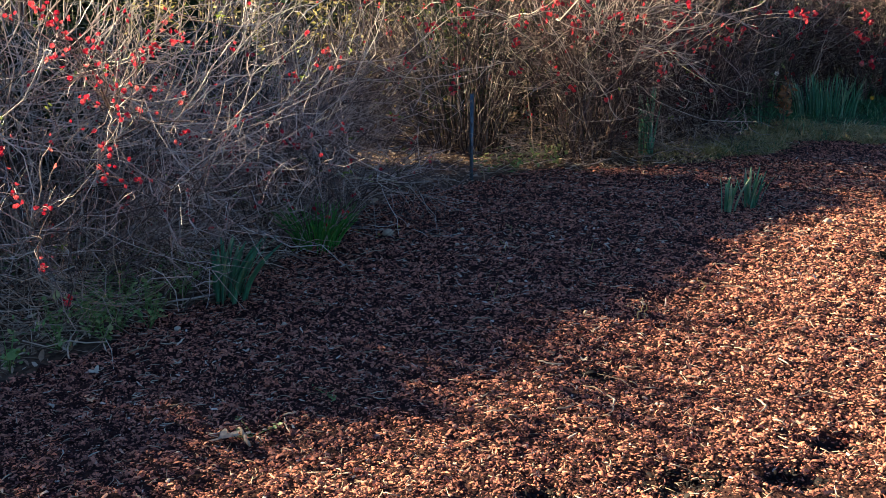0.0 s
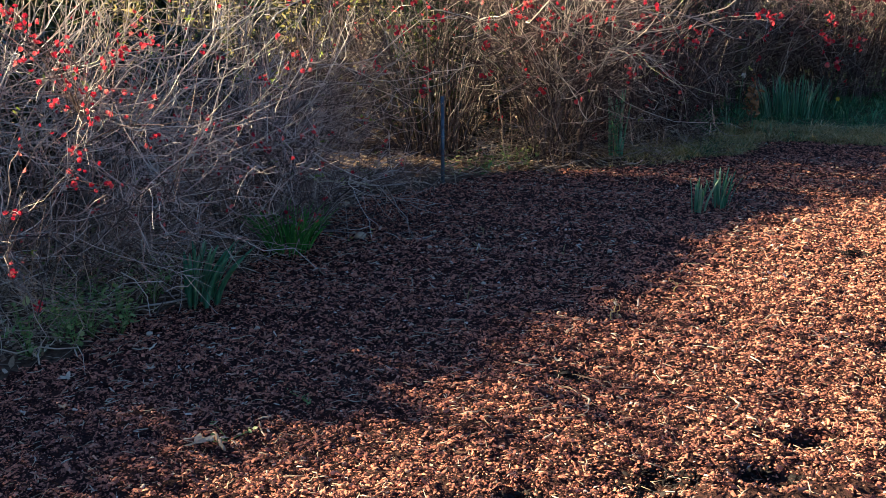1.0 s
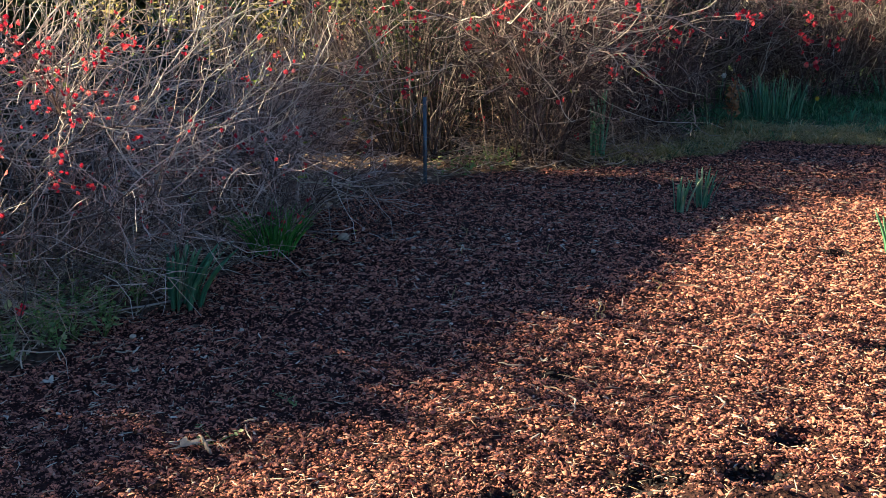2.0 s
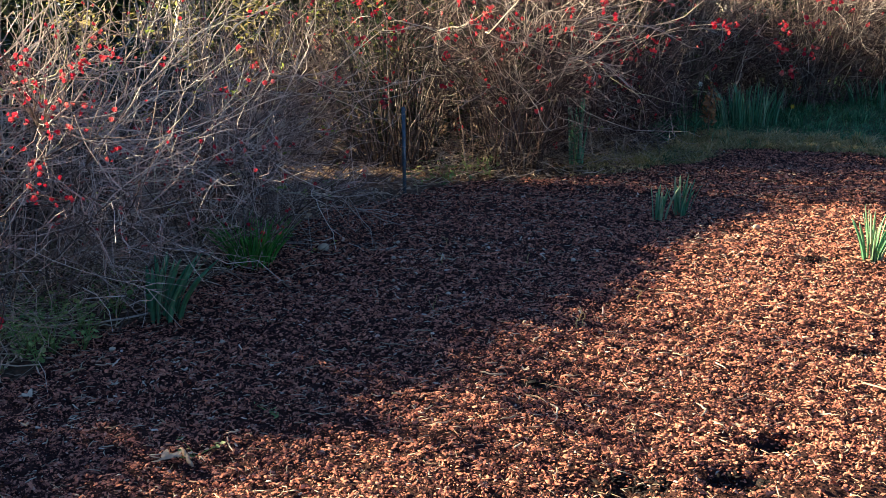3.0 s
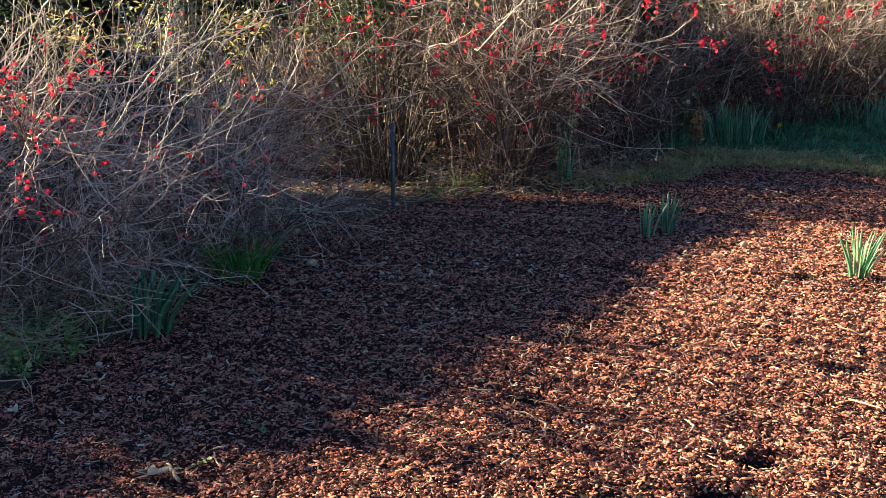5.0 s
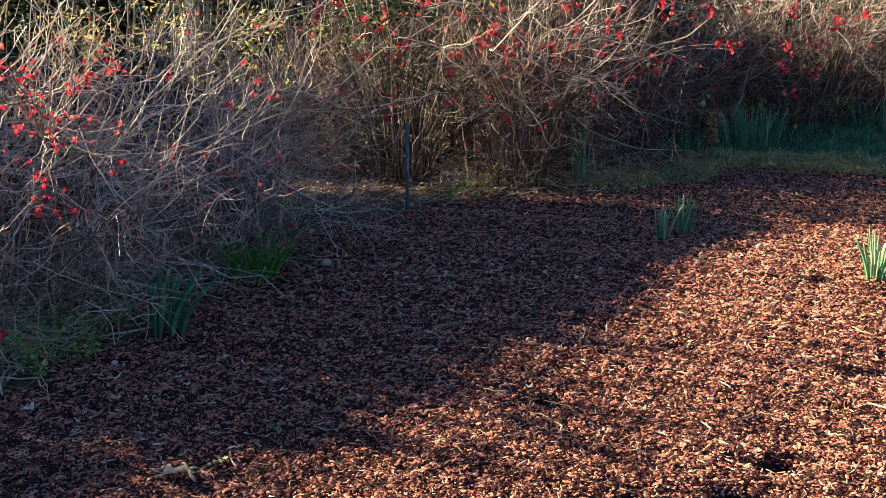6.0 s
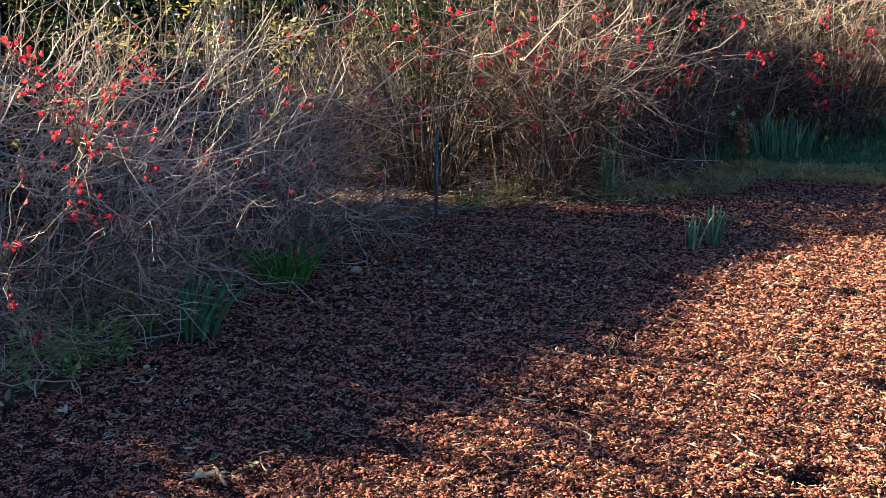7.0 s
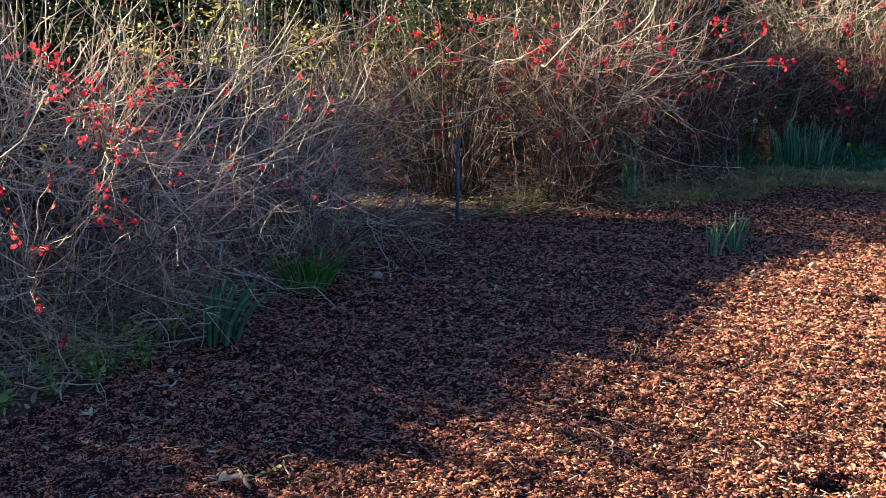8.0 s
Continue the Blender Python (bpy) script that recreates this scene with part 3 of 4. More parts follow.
    v, f = joined([tubes(side[single:] - centre, side_r[single:], 3, False), tubes(fine - centre, fine_r, 3, False), tubes(spur - centre, spur_r, 3, False)])
    tagged(piece("twig_mass", mesh_of("twig_mass", v, f, bark, smooth=True), shrub), kind="stuff")
    # young leaves
    bearer = whip if whips else fine
    w = np.repeat(r.integers(0, len(bearer), leafy), 6)
    p, _ = sample(bearer, w, np.repeat(r.uniform(0.5, 1, leafy), 6))
    p = p + r.normal(0, 0.012, p.shape)
    v, f = leaves_at(*(p - centre).T, 0.017, 0.8)
    tagged(piece("young_foliage", mesh_of("young_foliage", v, f, YOUNG), shrub, label="sparse yellow-green young leaves"), kind="stuff")
    for mark in marks:
        for _ in range(int(r.integers(*cluster[:2]))):
            blossom(shrub, mark + r.normal(0, cluster[2], 3), r, bloom)
    for k in range(extra):
        bearer = whip if whips and k % 3 else side
        p, _ = sample(bearer, r.integers(0, len(bearer), 1), r.uniform(0.3, 1, 1))
        for _ in range(int(r.integers(1, 4))):
            blossom(shrub, p[0] + r.normal(0, 0.015, 3), r, 0.9 * bloom)
    return shrub


NEAR_MARKS = [(-1.2, 1.03), (-1.17, 1.07), (-1.15, 0.97), (-1.13, 0.92), (-1.15, 0.9), (-1.09, 0.9), (-1.11, 0.85), (-1.1, 0.82), (-1.07, 0.8), (-1.03, 0.86), (-0.98, 0.83), (-1.05, 1.02), (-1.05, 0.99), (-1.03, 1.04), (-0.99, 1.06), (-0.97, 1.05), (-1.11, 0.98), (-1.13, 1.09), (-1.14, 1.05), (-1.2, 1.14), (-1.18, 1.13), (-1.22, 1.19), (-1.25, 1.17), (-1.08, 1.16), (-0.99, 1.13), (-1.22, 0.76), (-1.28, 0.8), (-1.28, 0.7), (-1.27, 0.65), (-1.23, 0.58), (-1.17, 0.8), (-1.08, 0.56), (-1.13, 0.72), (-1.11, 0.66), (-0.99, 0.68), (-1.22, 0.27), (-1.25, 0.42), (-1.14, 0.63), (-1.04, 1.08), (-1.2, 1.18)]
SECOND_MARKS = [(-0.83, 5.1, 0.37), (-0.81, 5.1, 0.55), (-0.65, 5.1, 0.5), (-0.61, 5.1, 1.01), (-0.61, 5.1, 0.56), (-1.02, 5.1, 0.17), (-0.44, 5.1, 0.18), (-0.73, 5.1, 0.57), (-1.06, 5.1, 0.61), (-0.88, 5.1, 0.65), (-0.96, 5.1, 0.7), (-0.55, 5.1, 0.16), (-1.11, 5.1, 0.44), (-0.71, 5.1, 0.38)]
MIDDLE_MARKS = [(-0.35, 1.26), (-0.24, 1.3), (-0.21, 1.25), (-0.03, 1.19), (0.04, 1.14), (0.1, 1.24), (0.19, 1.04), (0.11, 0.97), (-0.07, 0.94), (-0.22, 0.74), (0.12, 0.7), (0.51, 0.66), (0.52, 0.85), (0.56, 0.98), (0.73, 1.06), (0.78, 1.11), (0.84, 1.06), (0.95, 1.07), (0.89, 0.95), (1.18, 0.98), (0.97, 0.87), (0.58, 1.21), (1.53, 1.16), (1.29, 1.13), (0.88, 1.24), (1.45, 0.67), (0.85, 0.55), (1.33, 1.03), (0.34, 1.29), (0.08, 0.56), (1.27, 1.27)]
THIRD_MARKS = [(1.92, 0.97), (1.88, 0.89), (2.05, 0.86), (1.86, 0.74), (2.1, 0.75), (2.3, 0.81), (2.08, 0.56), (2.06, 0.52), (2.29, 1.26), (2.31, 1.15), (2.78, 0.98), (2.87, 0.93), (2.64, 1.21), (1.97, 0.34)]
FAR_MARKS = [(3.81, 0.68), (3.89, 0.44), (4.09, 0.9), (3.88, 0.83), (4.17, 0.88), (4.13, 0.64), (3.45, 1.25), (3.89, 1.19), (4.59, 1.15), (4.32, 1.08), (4.83, 1.2)]

quince(-1.72, 4.75, 0.97, 1.25, 1.12, 64, 6, 1500, "wide flowering quince of bare pale twigs and scarlet blossoms", 11, [(x, 7.5 + 3.33 * x, z) for x, z in NEAR_MARKS], 130, droop=0.55, foot_share=0.4, whips=250, open_top=0.12, wing=185, wing_way=(0.85, -0.2, 0.32), leafy=90, cluster=(3, 7, 0.017), bloom=0.72, bark=PALE_BARK, twig_thick=1.5)
quince(-1.0, 6.45, 0.65, 1.0, 1.2, 46, 6, 1700, "bare twiggy flowering quince with a few scarlet blossoms", 12, SECOND_MARKS, 40, thick=1.15, whips=60, wing=40, wing_way=(0.8, -0.25, 0.35), cluster=(2, 5, 0.018), bloom=0.9, bark=PALE_BARK, twig_thick=1.4)
quince(0.2, 8.35, 1.05, 0.9, 1.45, 90, 3, 800, "vase-shaped flowering quince with many upright stems and scarlet blossoms", 13, [(x, 7.3, z) for x, z in MIDDLE_MARKS if x < 0.62], 60, low=0.3, foot_share=0.25, thick=1.05, whips=26, bare_above=0.5, open_top=0.4, cluster=(4, 9, 0.026), bloom=1.15, stem=DARK_STEM)
quince(1.05, 7.72, 0.66, 0.62, 1.42, 44, 8, 2100, "dense flowering quince with sunlit crooked branches and scarlet blossoms", 23, [(x, 7.25, z) for x, z in MIDDLE_MARKS if x > 0.62], 60, thick=1.2, droop=0.3, whips=100, bare_above=0.4, open_top=0.9, cluster=(4, 9, 0.028), foot_share=0.28, wing=72, wing_way=(0.75, -0.5, 0.2), stem=DARK_STEM, bloom=1.2, whip_thick=1.05)
# an added shrub that keeps sun off the feet of the vase-shaped quince
quince(-0.75, 8.75, 0.4, 0.35, 0.75, 24, 6, 2400, "low dense quince added behind the bed to shade the vase-shaped one", 33, (), 10, thick=1.2, droop=0.3, open_top=0.6)
quince(-0.86, 5.6, 0.62, 0.75, 0.72, 34, 8, 1300, "low sprawling flowering quince at the edge of the bed", 21, (), 45, thick=1.1, droop=0.75, whips=28, wing=20, wing_way=(0.6, -0.6, 0.1), bloom=0.85, bark=PALE_BARK, twig_thick=1.45)
quince(1.82, 8.5, 0.55, 0.45, 1.12, 36, 8, 3000, "small dense flowering quince in the shade of its neighbour", 29, [(x - 0.2, 8.15, z) for x, z in THIRD_MARKS if z < 1], 20, thick=1.15, open_top=0.2, droop=0.35, cluster=(3, 7, 0.028), bloom=1.35)
quince(2.05, 9.8, 1.05, 1.0, 1.75, 60, 9, 3400, "shaded twiggy flowering quince with dark red blossoms", 14, [(x, 8.6, z) for x, z in THIRD_MARKS], 90, thick=1.3, whips=60, cluster=(3, 7, 0.03), wing=30, wing_way=(0.7, -0.7, 0.2), bloom=1.5)
quince(4.6, 11.8, 1.7, 1.4, 2.3, 70, 7, 2600, "broad flowering quince behind the daffodils, sunlit on top", 15, [(x, 10.15, z) for x, z in FAR_MARKS], 90, thick=1.4, whips=240, cluster=(5, 10, 0.035), wing=120, wing_way=(0.8, -0.7, 0.25), bloom=1.7, whip_thick=0.9)
quince(3.2, 10.95, 0.85, 0.7, 1.25, 44, 8, 1900, "shaded dense flowering quince behind the daffodils", 31, (), 40, thick=1.4, open_top=0.4, droop=0.3, bloom=1.4)
quince(4.35, 11.3, 1.0, 0.6, 1.15, 46, 8, 2100, "low dark flowering quince beyond the daffodils", 37, (), 30, thick=1.4, open_top=0.5, droop=0.4, bloom=1.4)
quince(5.9, 11.9, 1.0, 0.6, 1.3, 46, 8, 2100, "low dark flowering quince beyond the daffodils", 38, (), 30, thick=1.4, open_top=0.5, droop=0.4, bloom=1.4)
quince(-0.7, 10.4, 1.3, 1.0, 1.7, 45, 7, 700, "bare flowering quince in the thicket behind the bed", 18, (), 8, thick=1.35, stem=DARK_STEM)
quince(7.2, 13.0, 1.8, 1.4, 2.0, 45, 7, 900, "bare flowering quince at the far side of the lawn", 19, (), 10, thick=1.6)


# ---- evergreens and woods beyond ----
def evergreen(x, y, wide, height, count, size, seed, leaf=EVERGREEN, label="dark evergreen shrub behind the quinces, a few leaves coloured as if sunlit", bare=0.0):
    """A dense broad-leaved evergreen, leafy from the ground to a rounded top."""
    r = np.random.default_rng(seed)
    z0 = float(land(x, y))
    ob = base_of("evergreen_shrub", x, y, z0, label, "shrub", "evergreen shrubs")
    stems = 12
    a, q = r.uniform(0, 6.3, stems), np.sqrt(r.uniform(0.05, 1, stems))
    foot = np.stack([0.2 * wide * np.cos(a), 0.2 * wide * np.sin(a), 0 * a - 0.03], -1)
    tip = np.stack([0.75 * wide * q * np.cos(a), 0.75 * wide * q * np.sin(a), height * (0.9 - 0.15 * q)], -1)
    t = np.linspace(0, 1, 8)[None, :, None]
    main = foot[:, None] * (1 - t) + tip[:, None] * np.concatenate([t**1.3, t**1.3, t], -1)
    main[:, 1:] += np.cumsum(r.normal(0, 0.015, main[:, 1:].shape), 1)
    for k in range(stems):
        v, f = tubes(main[k : k + 1], np.linspace(0.016, 0.005, 8)[None], 6)
        piece("stem", mesh_of("stem", v, f, STEM, smooth=True), ob)
    u, a, q = r.uniform(0, 1, count) ** 0.8, r.uniform(0, 6.3, count), np.sqrt(r.uniform(0.1, 1, count))
    edge = wide * (0.85 + 0.15 * np.sin(3 * a + seed)) * np.sqrt(np.maximum(1 - np.maximum(u - 0.55, 0) ** 2 / 0.24, 0.02))
    p = np.stack([edge * q * np.cos(a), edge * q * np.sin(a), 0.03 + height * (bare + (1 - bare) * u)], -1) + r.normal(0, 0.04, (count, 3))
    p[:, 2] = np.clip(p[:, 2], 0.02, None)
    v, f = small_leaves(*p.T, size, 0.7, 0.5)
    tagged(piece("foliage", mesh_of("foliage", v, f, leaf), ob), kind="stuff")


# darker leaf, with fewer of the yellow painted sun glints
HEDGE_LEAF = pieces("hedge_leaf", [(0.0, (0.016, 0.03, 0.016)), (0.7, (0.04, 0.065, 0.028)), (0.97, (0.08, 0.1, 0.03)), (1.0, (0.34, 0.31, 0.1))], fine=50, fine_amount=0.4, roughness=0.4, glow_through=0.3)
# a low thicket behind the quinces
THICKET = [(-3.6, 3.2, 0.95), (-3.1, 3.95, 0.95), (-2.7, 4.5, 0.95), (-2.35, 5.1, 1.0), (-2.0, 5.7, 1.0), (-1.7, 6.3, 1.0), (-1.45, 7.0, 0.95), (-1.4, 7.7, 0.7)]
for k in range(2 * len(THICKET) - 1):
    (ax, ay, ah), (bx, by, bh) = THICKET[k // 2], THICKET[(k + 1) // 2]
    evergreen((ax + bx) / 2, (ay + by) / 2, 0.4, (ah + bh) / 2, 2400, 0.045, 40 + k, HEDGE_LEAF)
# a made-up tall hedge, added on the left to cast the shade over the bed
SHADE_HEDGE = [(-9.3, 1.4, 2.75), (-8.2, 3.1, 2.78), (-7.05, 4.85, 2.8), (-6.4, 5.65, 2.8), (-5.75, 6.2, 2.8), (-5.2, 6.8, 2.79), (-4.75, 7.35, 2.77), (-4.45, 7.75, 2.76), (-4.2, 8.2, 2.77), (-3.95, 8.65, 2.8), (-3.7, 9.05, 2.82), (-3.53, 9.3, 2.85)]
for k in range(2 * len(SHADE_HEDGE) - 1):
    (ax, ay, ah), (bx, by, bh) = SHADE_HEDGE[k // 2], SHADE_HEDGE[(k + 1) // 2]
    evergreen((ax + bx) / 2, (ay + by) / 2, 0.55, (ah + bh) / 2, 3600 if k < 19 else 1900, 0.085, 140 + k, HEDGE_LEAF, label="tall dense evergreen added to cast shade over the bed", bare=0.0 if k < 19 else 0.56)
# slender ones added above its top, to streak the edge of that shade
for k, (x, y, w, h) in enumerate([(-4.93, 7.13, 0.09, 3.4), (-5.45, 6.52, 0.05, 3.2), (-5.8, 6.15, 0.06, 3.1)]):
    evergreen(x, y, w, h, 420, 0.07, 170 + k, HEDGE_LEAF, "slender evergreen added to cast a streak of shade")
# those among the quinces are added to darken the gaps and cast shade
BEHIND = [(0.05, 9.2, 0.45, 1.75), (0.75, 9.45, 0.45, 1.85), (1.3, 9.95, 0.4, 1.9), (-4.6, 13.0, 1.3, 2.2), (-2.9, 12.6, 1.2, 2.1), (-0.6, 13.2, 1.2, 2.0), (0.95, 8.5, 0.38, 1.3), (0.25, 8.85, 0.36, 1.3), (0.45, 9.95, 0.6, 2.2), (0.7, 11.0, 0.7, 1.9), (1.7, 11.5, 0.75, 1.7), (2.2, 12.4, 0.7, 1.6), (2.9, 13.6, 1.2, 1.5), (2.75, 11.3, 0.55, 1.45), (3.2, 12.3, 0.6, 1.5), (2.4, 10.5, 0.42, 1.75), (2.35, 9.95, 0.38, 1.65), (4.4, 13.3, 1.0, 1.4), (5.4, 13.1, 0.8, 1.3), (6.4, 13.3, 0.9, 1.4), (-1.55, 10.6, 0.45, 2.4)]
for k, (x, y, w, h) in enumerate(BEHIND):
    evergreen(x, y, w, h, 3200, 0.08 if x > 1.2 else 0.05, 75 + k, HEDGE_LEAF if x > 1.2 else EVERGREEN)
# shrubs whose yellow colour stands in for sun on evergreen leaves
for k, (x, y, w, h) in enumerate([(-2.5, 9.8, 0.4, 1.25), (-1.8, 9.9, 0.4, 1.5), (-0.95, 9.6, 0.4, 1.25), (-0.3, 9.8, 0.4, 1.2)]):
    evergreen(x, y, w, h, 480, 0.05, 110 + k, SUNLIT_LEAF, "evergreen shrub coloured as if sunlit, seen between the quinces")


def build_far_hedge():
    n = 26000
    x = rng.uniform(-16, 22, n)
    z = rng.uniform(0, 1, n) ** 0.8 * (3.2 + 0.5 * np.sin(1.3 * x) + 0.3 * np.sin(3.1 * x))
    y = 20 + 0.12 * (x - 3) + rng.normal(0, 0.5, n)
    v, f = small_leaves(x, y, z + 0.02, 0.42, 0.8, 0.65)
    tagged(piece("far_hedge", mesh_of("far_hedge", v, f, EVERGREEN)), "long dark hedge at the back of the garden", "hedge", kind="stuff")


build_far_hedge()


def build_woods():
    n = 26
    a = np.linspace(0, 2 * np.pi, n, endpoint=False) + rng.normal(0, 0.05, n)
    d = rng.uniform(32, 44, n)
    x, y = d * np.cos(a), d * np.sin(a) + 5
    foot = np.stack([x, y, 0 * x - 0.1], -1)
    main = grow(rng, foot, np.tile([0, 0, 1.0], (n, 1)), rng.uniform(8, 12, n), 8, 0.05, 0.05)
    trunk = tubes(main, np.linspace(0.22, 0.05, 8)[None] * rng.uniform(0.8, 1.3, n)[:, None], 7)
    w = rng.integers(0, n, 900)
    p, dd = sample(main, w, rng.uniform(0.15, 1, 900))
    side = grow(rng, p, unit(0.3 * dd + rng.normal(0, 0.6, p.shape)), rng.uniform(1.5, 4.5, 900), 6, 0.15, 0.03)
    side[:, :, 2] = np.maximum(side[:, :, 2], 0.2)
    limbs = tubes(side, np.tile(np.linspace(0.05, 0.015, 6), (900, 1)), 4, False)
    v, f = joined([trunk, limbs])
    tagged(piece("far_trees", mesh_of("far_trees", v, f, STEM, smooth=True)), "bare trunks and limbs of the far woods", "trees", kind="stuff")
    w = rng.integers(0, 900, 5000)
    p, _ = sample(side, w, rng.uniform(0.1, 1, len(w)))
    p = p + rng.normal(0, 0.5, p.shape)
    p[:, 2] = np.abs(p[:, 2])
    v, f = small_leaves(*p.T, 0.95, 0.9, 0.65)
    tagged(piece("far_foliage", mesh_of("far_foliage", v, f, EVERGREEN)), "dark foliage of the far woods", "trees", kind="stuff")


build_woods()


def tree(x, y, height, rad, seed):
    r = np.random.default_rng(seed)
    ob = base_of("tree", x, y, float(land(x, y)), "bare tree with a pale sunlit trunk behind the shrubs", "tree")
    trunk = grow(r, np.array([[0, 0, -0.1]]), np.array([[0, 0, 1.0]]), np.array([height]), 14, 0.03, 0.05)
    v, f = tubes(trunk, rad * np.linspace(1.15, 0.25, 14)[None], 10)
    piece("trunk", mesh_of("trunk", v, f, WHIP, smooth=True), ob)
    for k in range(16):
        p, d = sample(trunk, np.array([0]), r.uniform(0.45, 0.95, 1))
        limb = grow(r, p, unit(0.6 * d + r.normal(0, 0.6, (1, 3))), r.uniform(0.8, 2.2, 1), 8, 0.15, 0.08)
        v, f = tubes(limb, rad * 0.3 * np.linspace(1, 0.2, 8)[None], 6)
        piece("limb", mesh_of("limb", v, f, STEM, smooth=True), ob)


tree(-2.16, 13.2, 6.0, 0.1, 81)


# ---- daffodils and other clumps ----
def strap(r, height, wide, lean, az, thick=0.0016):
    t = np.linspace(0, 1, 7)
    bend = lean * height * t**1.6
    cx, cy, cz = bend * np.cos(az), bend * np.sin(az), height * t * (1 - 0.12 * lean * t)
    tw = r.uniform(0, 6.3) + r.normal(0, 0.25) * t
    w = 0.5 * wide * np.array([0.8, 1, 1, 1, 0.95, 0.8, 0.25])
    sx, sy = np.cos(tw), np.sin(tw)
    nx, ny = -sy, sx
    c = np.stack([cx, cy, cz], -1)
    s, n = np.stack([sx, sy, 0 * t], -1), np.stack([nx, ny, 0 * t], -1)
    ring = np.stack([c - s * w[:, None], c - n * thick, c + s * w[:, None], c + n * thick], 1)
    ring[:, 0] += n * 0.25 * w[:, None]
    ring[:, 2] += n * 0.25 * w[:, None]
    i, k = np.meshgrid(np.arange(6), np.arange(4), indexing="ij")
    q = np.stack([i * 4 + k, i * 4 + (k + 1) % 4, (i + 1) * 4 + (k + 1) % 4, (i + 1) * 4 + k], -1).reshape(-1, 4)
    return ring.reshape(-1, 3), [q, np.array([[24, 25, 26, 27]])]


def clump(name, x, y, count, height, radius, wide, lean, label, category, seed, material, tilt=(0.0, 0.0)):
    r = np.random.default_rng(seed)
    ob = base_of(name, x, y, float(land(x, y)), label, category)
    for k in range(count):
        az, q = r.uniform(0, 6.3), np.sqrt(r.uniform(0, 1))
        dx, dy = radius * q * np.cos(az), radius * q * np.sin(az)
        out = np.array([np.cos(az) * q, np.sin(az) * q]) * lean + np.array(tilt) + r.normal(0, 0.08, 2)
        l, a = float(np.hypot(*out)), math.atan2(out[1], out[0])
        v, f = strap(r, height * r.uniform(0.6, 1.08), wide * r.uniform(0.75, 1.2), l, a)
        v = v + np.array([dx, dy, -0.01])
        piece("leaf", mesh_of("leaf", v, f, material, smooth=True), ob)
    return ob


clump("daffodil_clump", 1.56, 5.88, 13, 0.2, 0.05, 0.016, 0.3, "blue-green young daffodil leaves standing in the mulch", "daffodils", 21, BLADE, (0.1, 0))
clump("daffodil_clump", 1.74, 6.02, 18, 0.225, 0.06, 0.016, 0.38, "blue-green young daffodil leaves standing in the mulch", "daffodils", 22, BLADE, (0.15, 0))
clump("daffodil_clump", 2.26, 4.75, 26, 0.255, 0.045, 0.0115, 0.4, "sunlit daffodil leaves standing in the mulch", "daffodils", 23, BLADE)
clump("daffodil_clump", -0.87, 4.3, 34, 0.28, 0.085, 0.021, 0.3, "dark green daffodil leaves leaning out from under a shrub", "daffodils", 24, BLADE, (0.25, -0.12))
clump("green_tuft", -0.6, 5.2, 90, 0.24, 0.1, 0.009, 0.75, "bright green grassy tuft at the edge of the bed", "plant", 25, SEDGE)
clump("daffodil_clump", 3.45, 9.92, 95, 0.38, 0.26, 0.014, 0.25, "dense clump of tall daffodil leaves in the grass", "daffodils", 26, BLADE)
clump("daffodil_clump", 4.25, 11.3, 45, 0.3, 0.22, 0.014, 0.4, "dense clump of tall daffodil leaves in the grass", "daffodils", 27, BLADE)
clump("daffodil_clump", 5.3, 11.2, 60, 0.3, 0.35, 0.014, 0.4, "dense clump of tall daffodil leaves in the grass", "daffodils", 28, BLADE)
clump("green_tuft", 1.46, 7.8, 16, 0.5, 0.05, 0.02, 0.12, "dark green leaves growing among the twigs", "plant", 29, BLADE)
clump("green_tuft", 2.72, 9.3, 14, 0.2, 0.07, 0.014, 0.3, "dark green leaves beside a dried flower stalk", "plant", 30, BLADE)


# ---- stake, canes, stones ----
def build_stake():
    z = float(land(0.19, 7.0))
    ob = base_of("garden_stake", 0.19, 7.0, z, "dark blue-grey steel garden stake at the edge of the bed", "stake")
    prof = np.array([(-0.016, 0.008), (-0.009, 0.008), (-0.007, -0.006), (0.007, -0.006), (0.009, 0.008), (0.016, 0.008), (0.016, 0.005), (0.011, 0.005), (0.009, -0.009), (-0.009, -0.009), (-0.011, 0.005), (-0.016, 0.005)])
    prof = 0.75 * prof
    n = len(prof)
    v = np.concatenate([np.c_[prof, np.full(n, -0.15)], np.c_[prof + (0.012, 0), np.full(n, 0.57)]])
    q = np.array([(i, (i + 1) % n, n + (i + 1) % n, n + i) for i in range(n)])
    piece("post", mesh_of("post", v, [q, np.arange(n)[None, ::-1], n + np.arange(n)[None]], STEEL), ob)
    v = BOX * np.array([0.005, 0.006, 0.008])
    tab = mesh_of("tab", v, [BOX_FACES], STEEL)
    for h in (0.1, 0.24, 0.38, 0.52):
        piece("tab", tab, ob, pose(0.003 + 0.012 * (h + 0.15) / 0.72, -0.012, h))


build_stake()


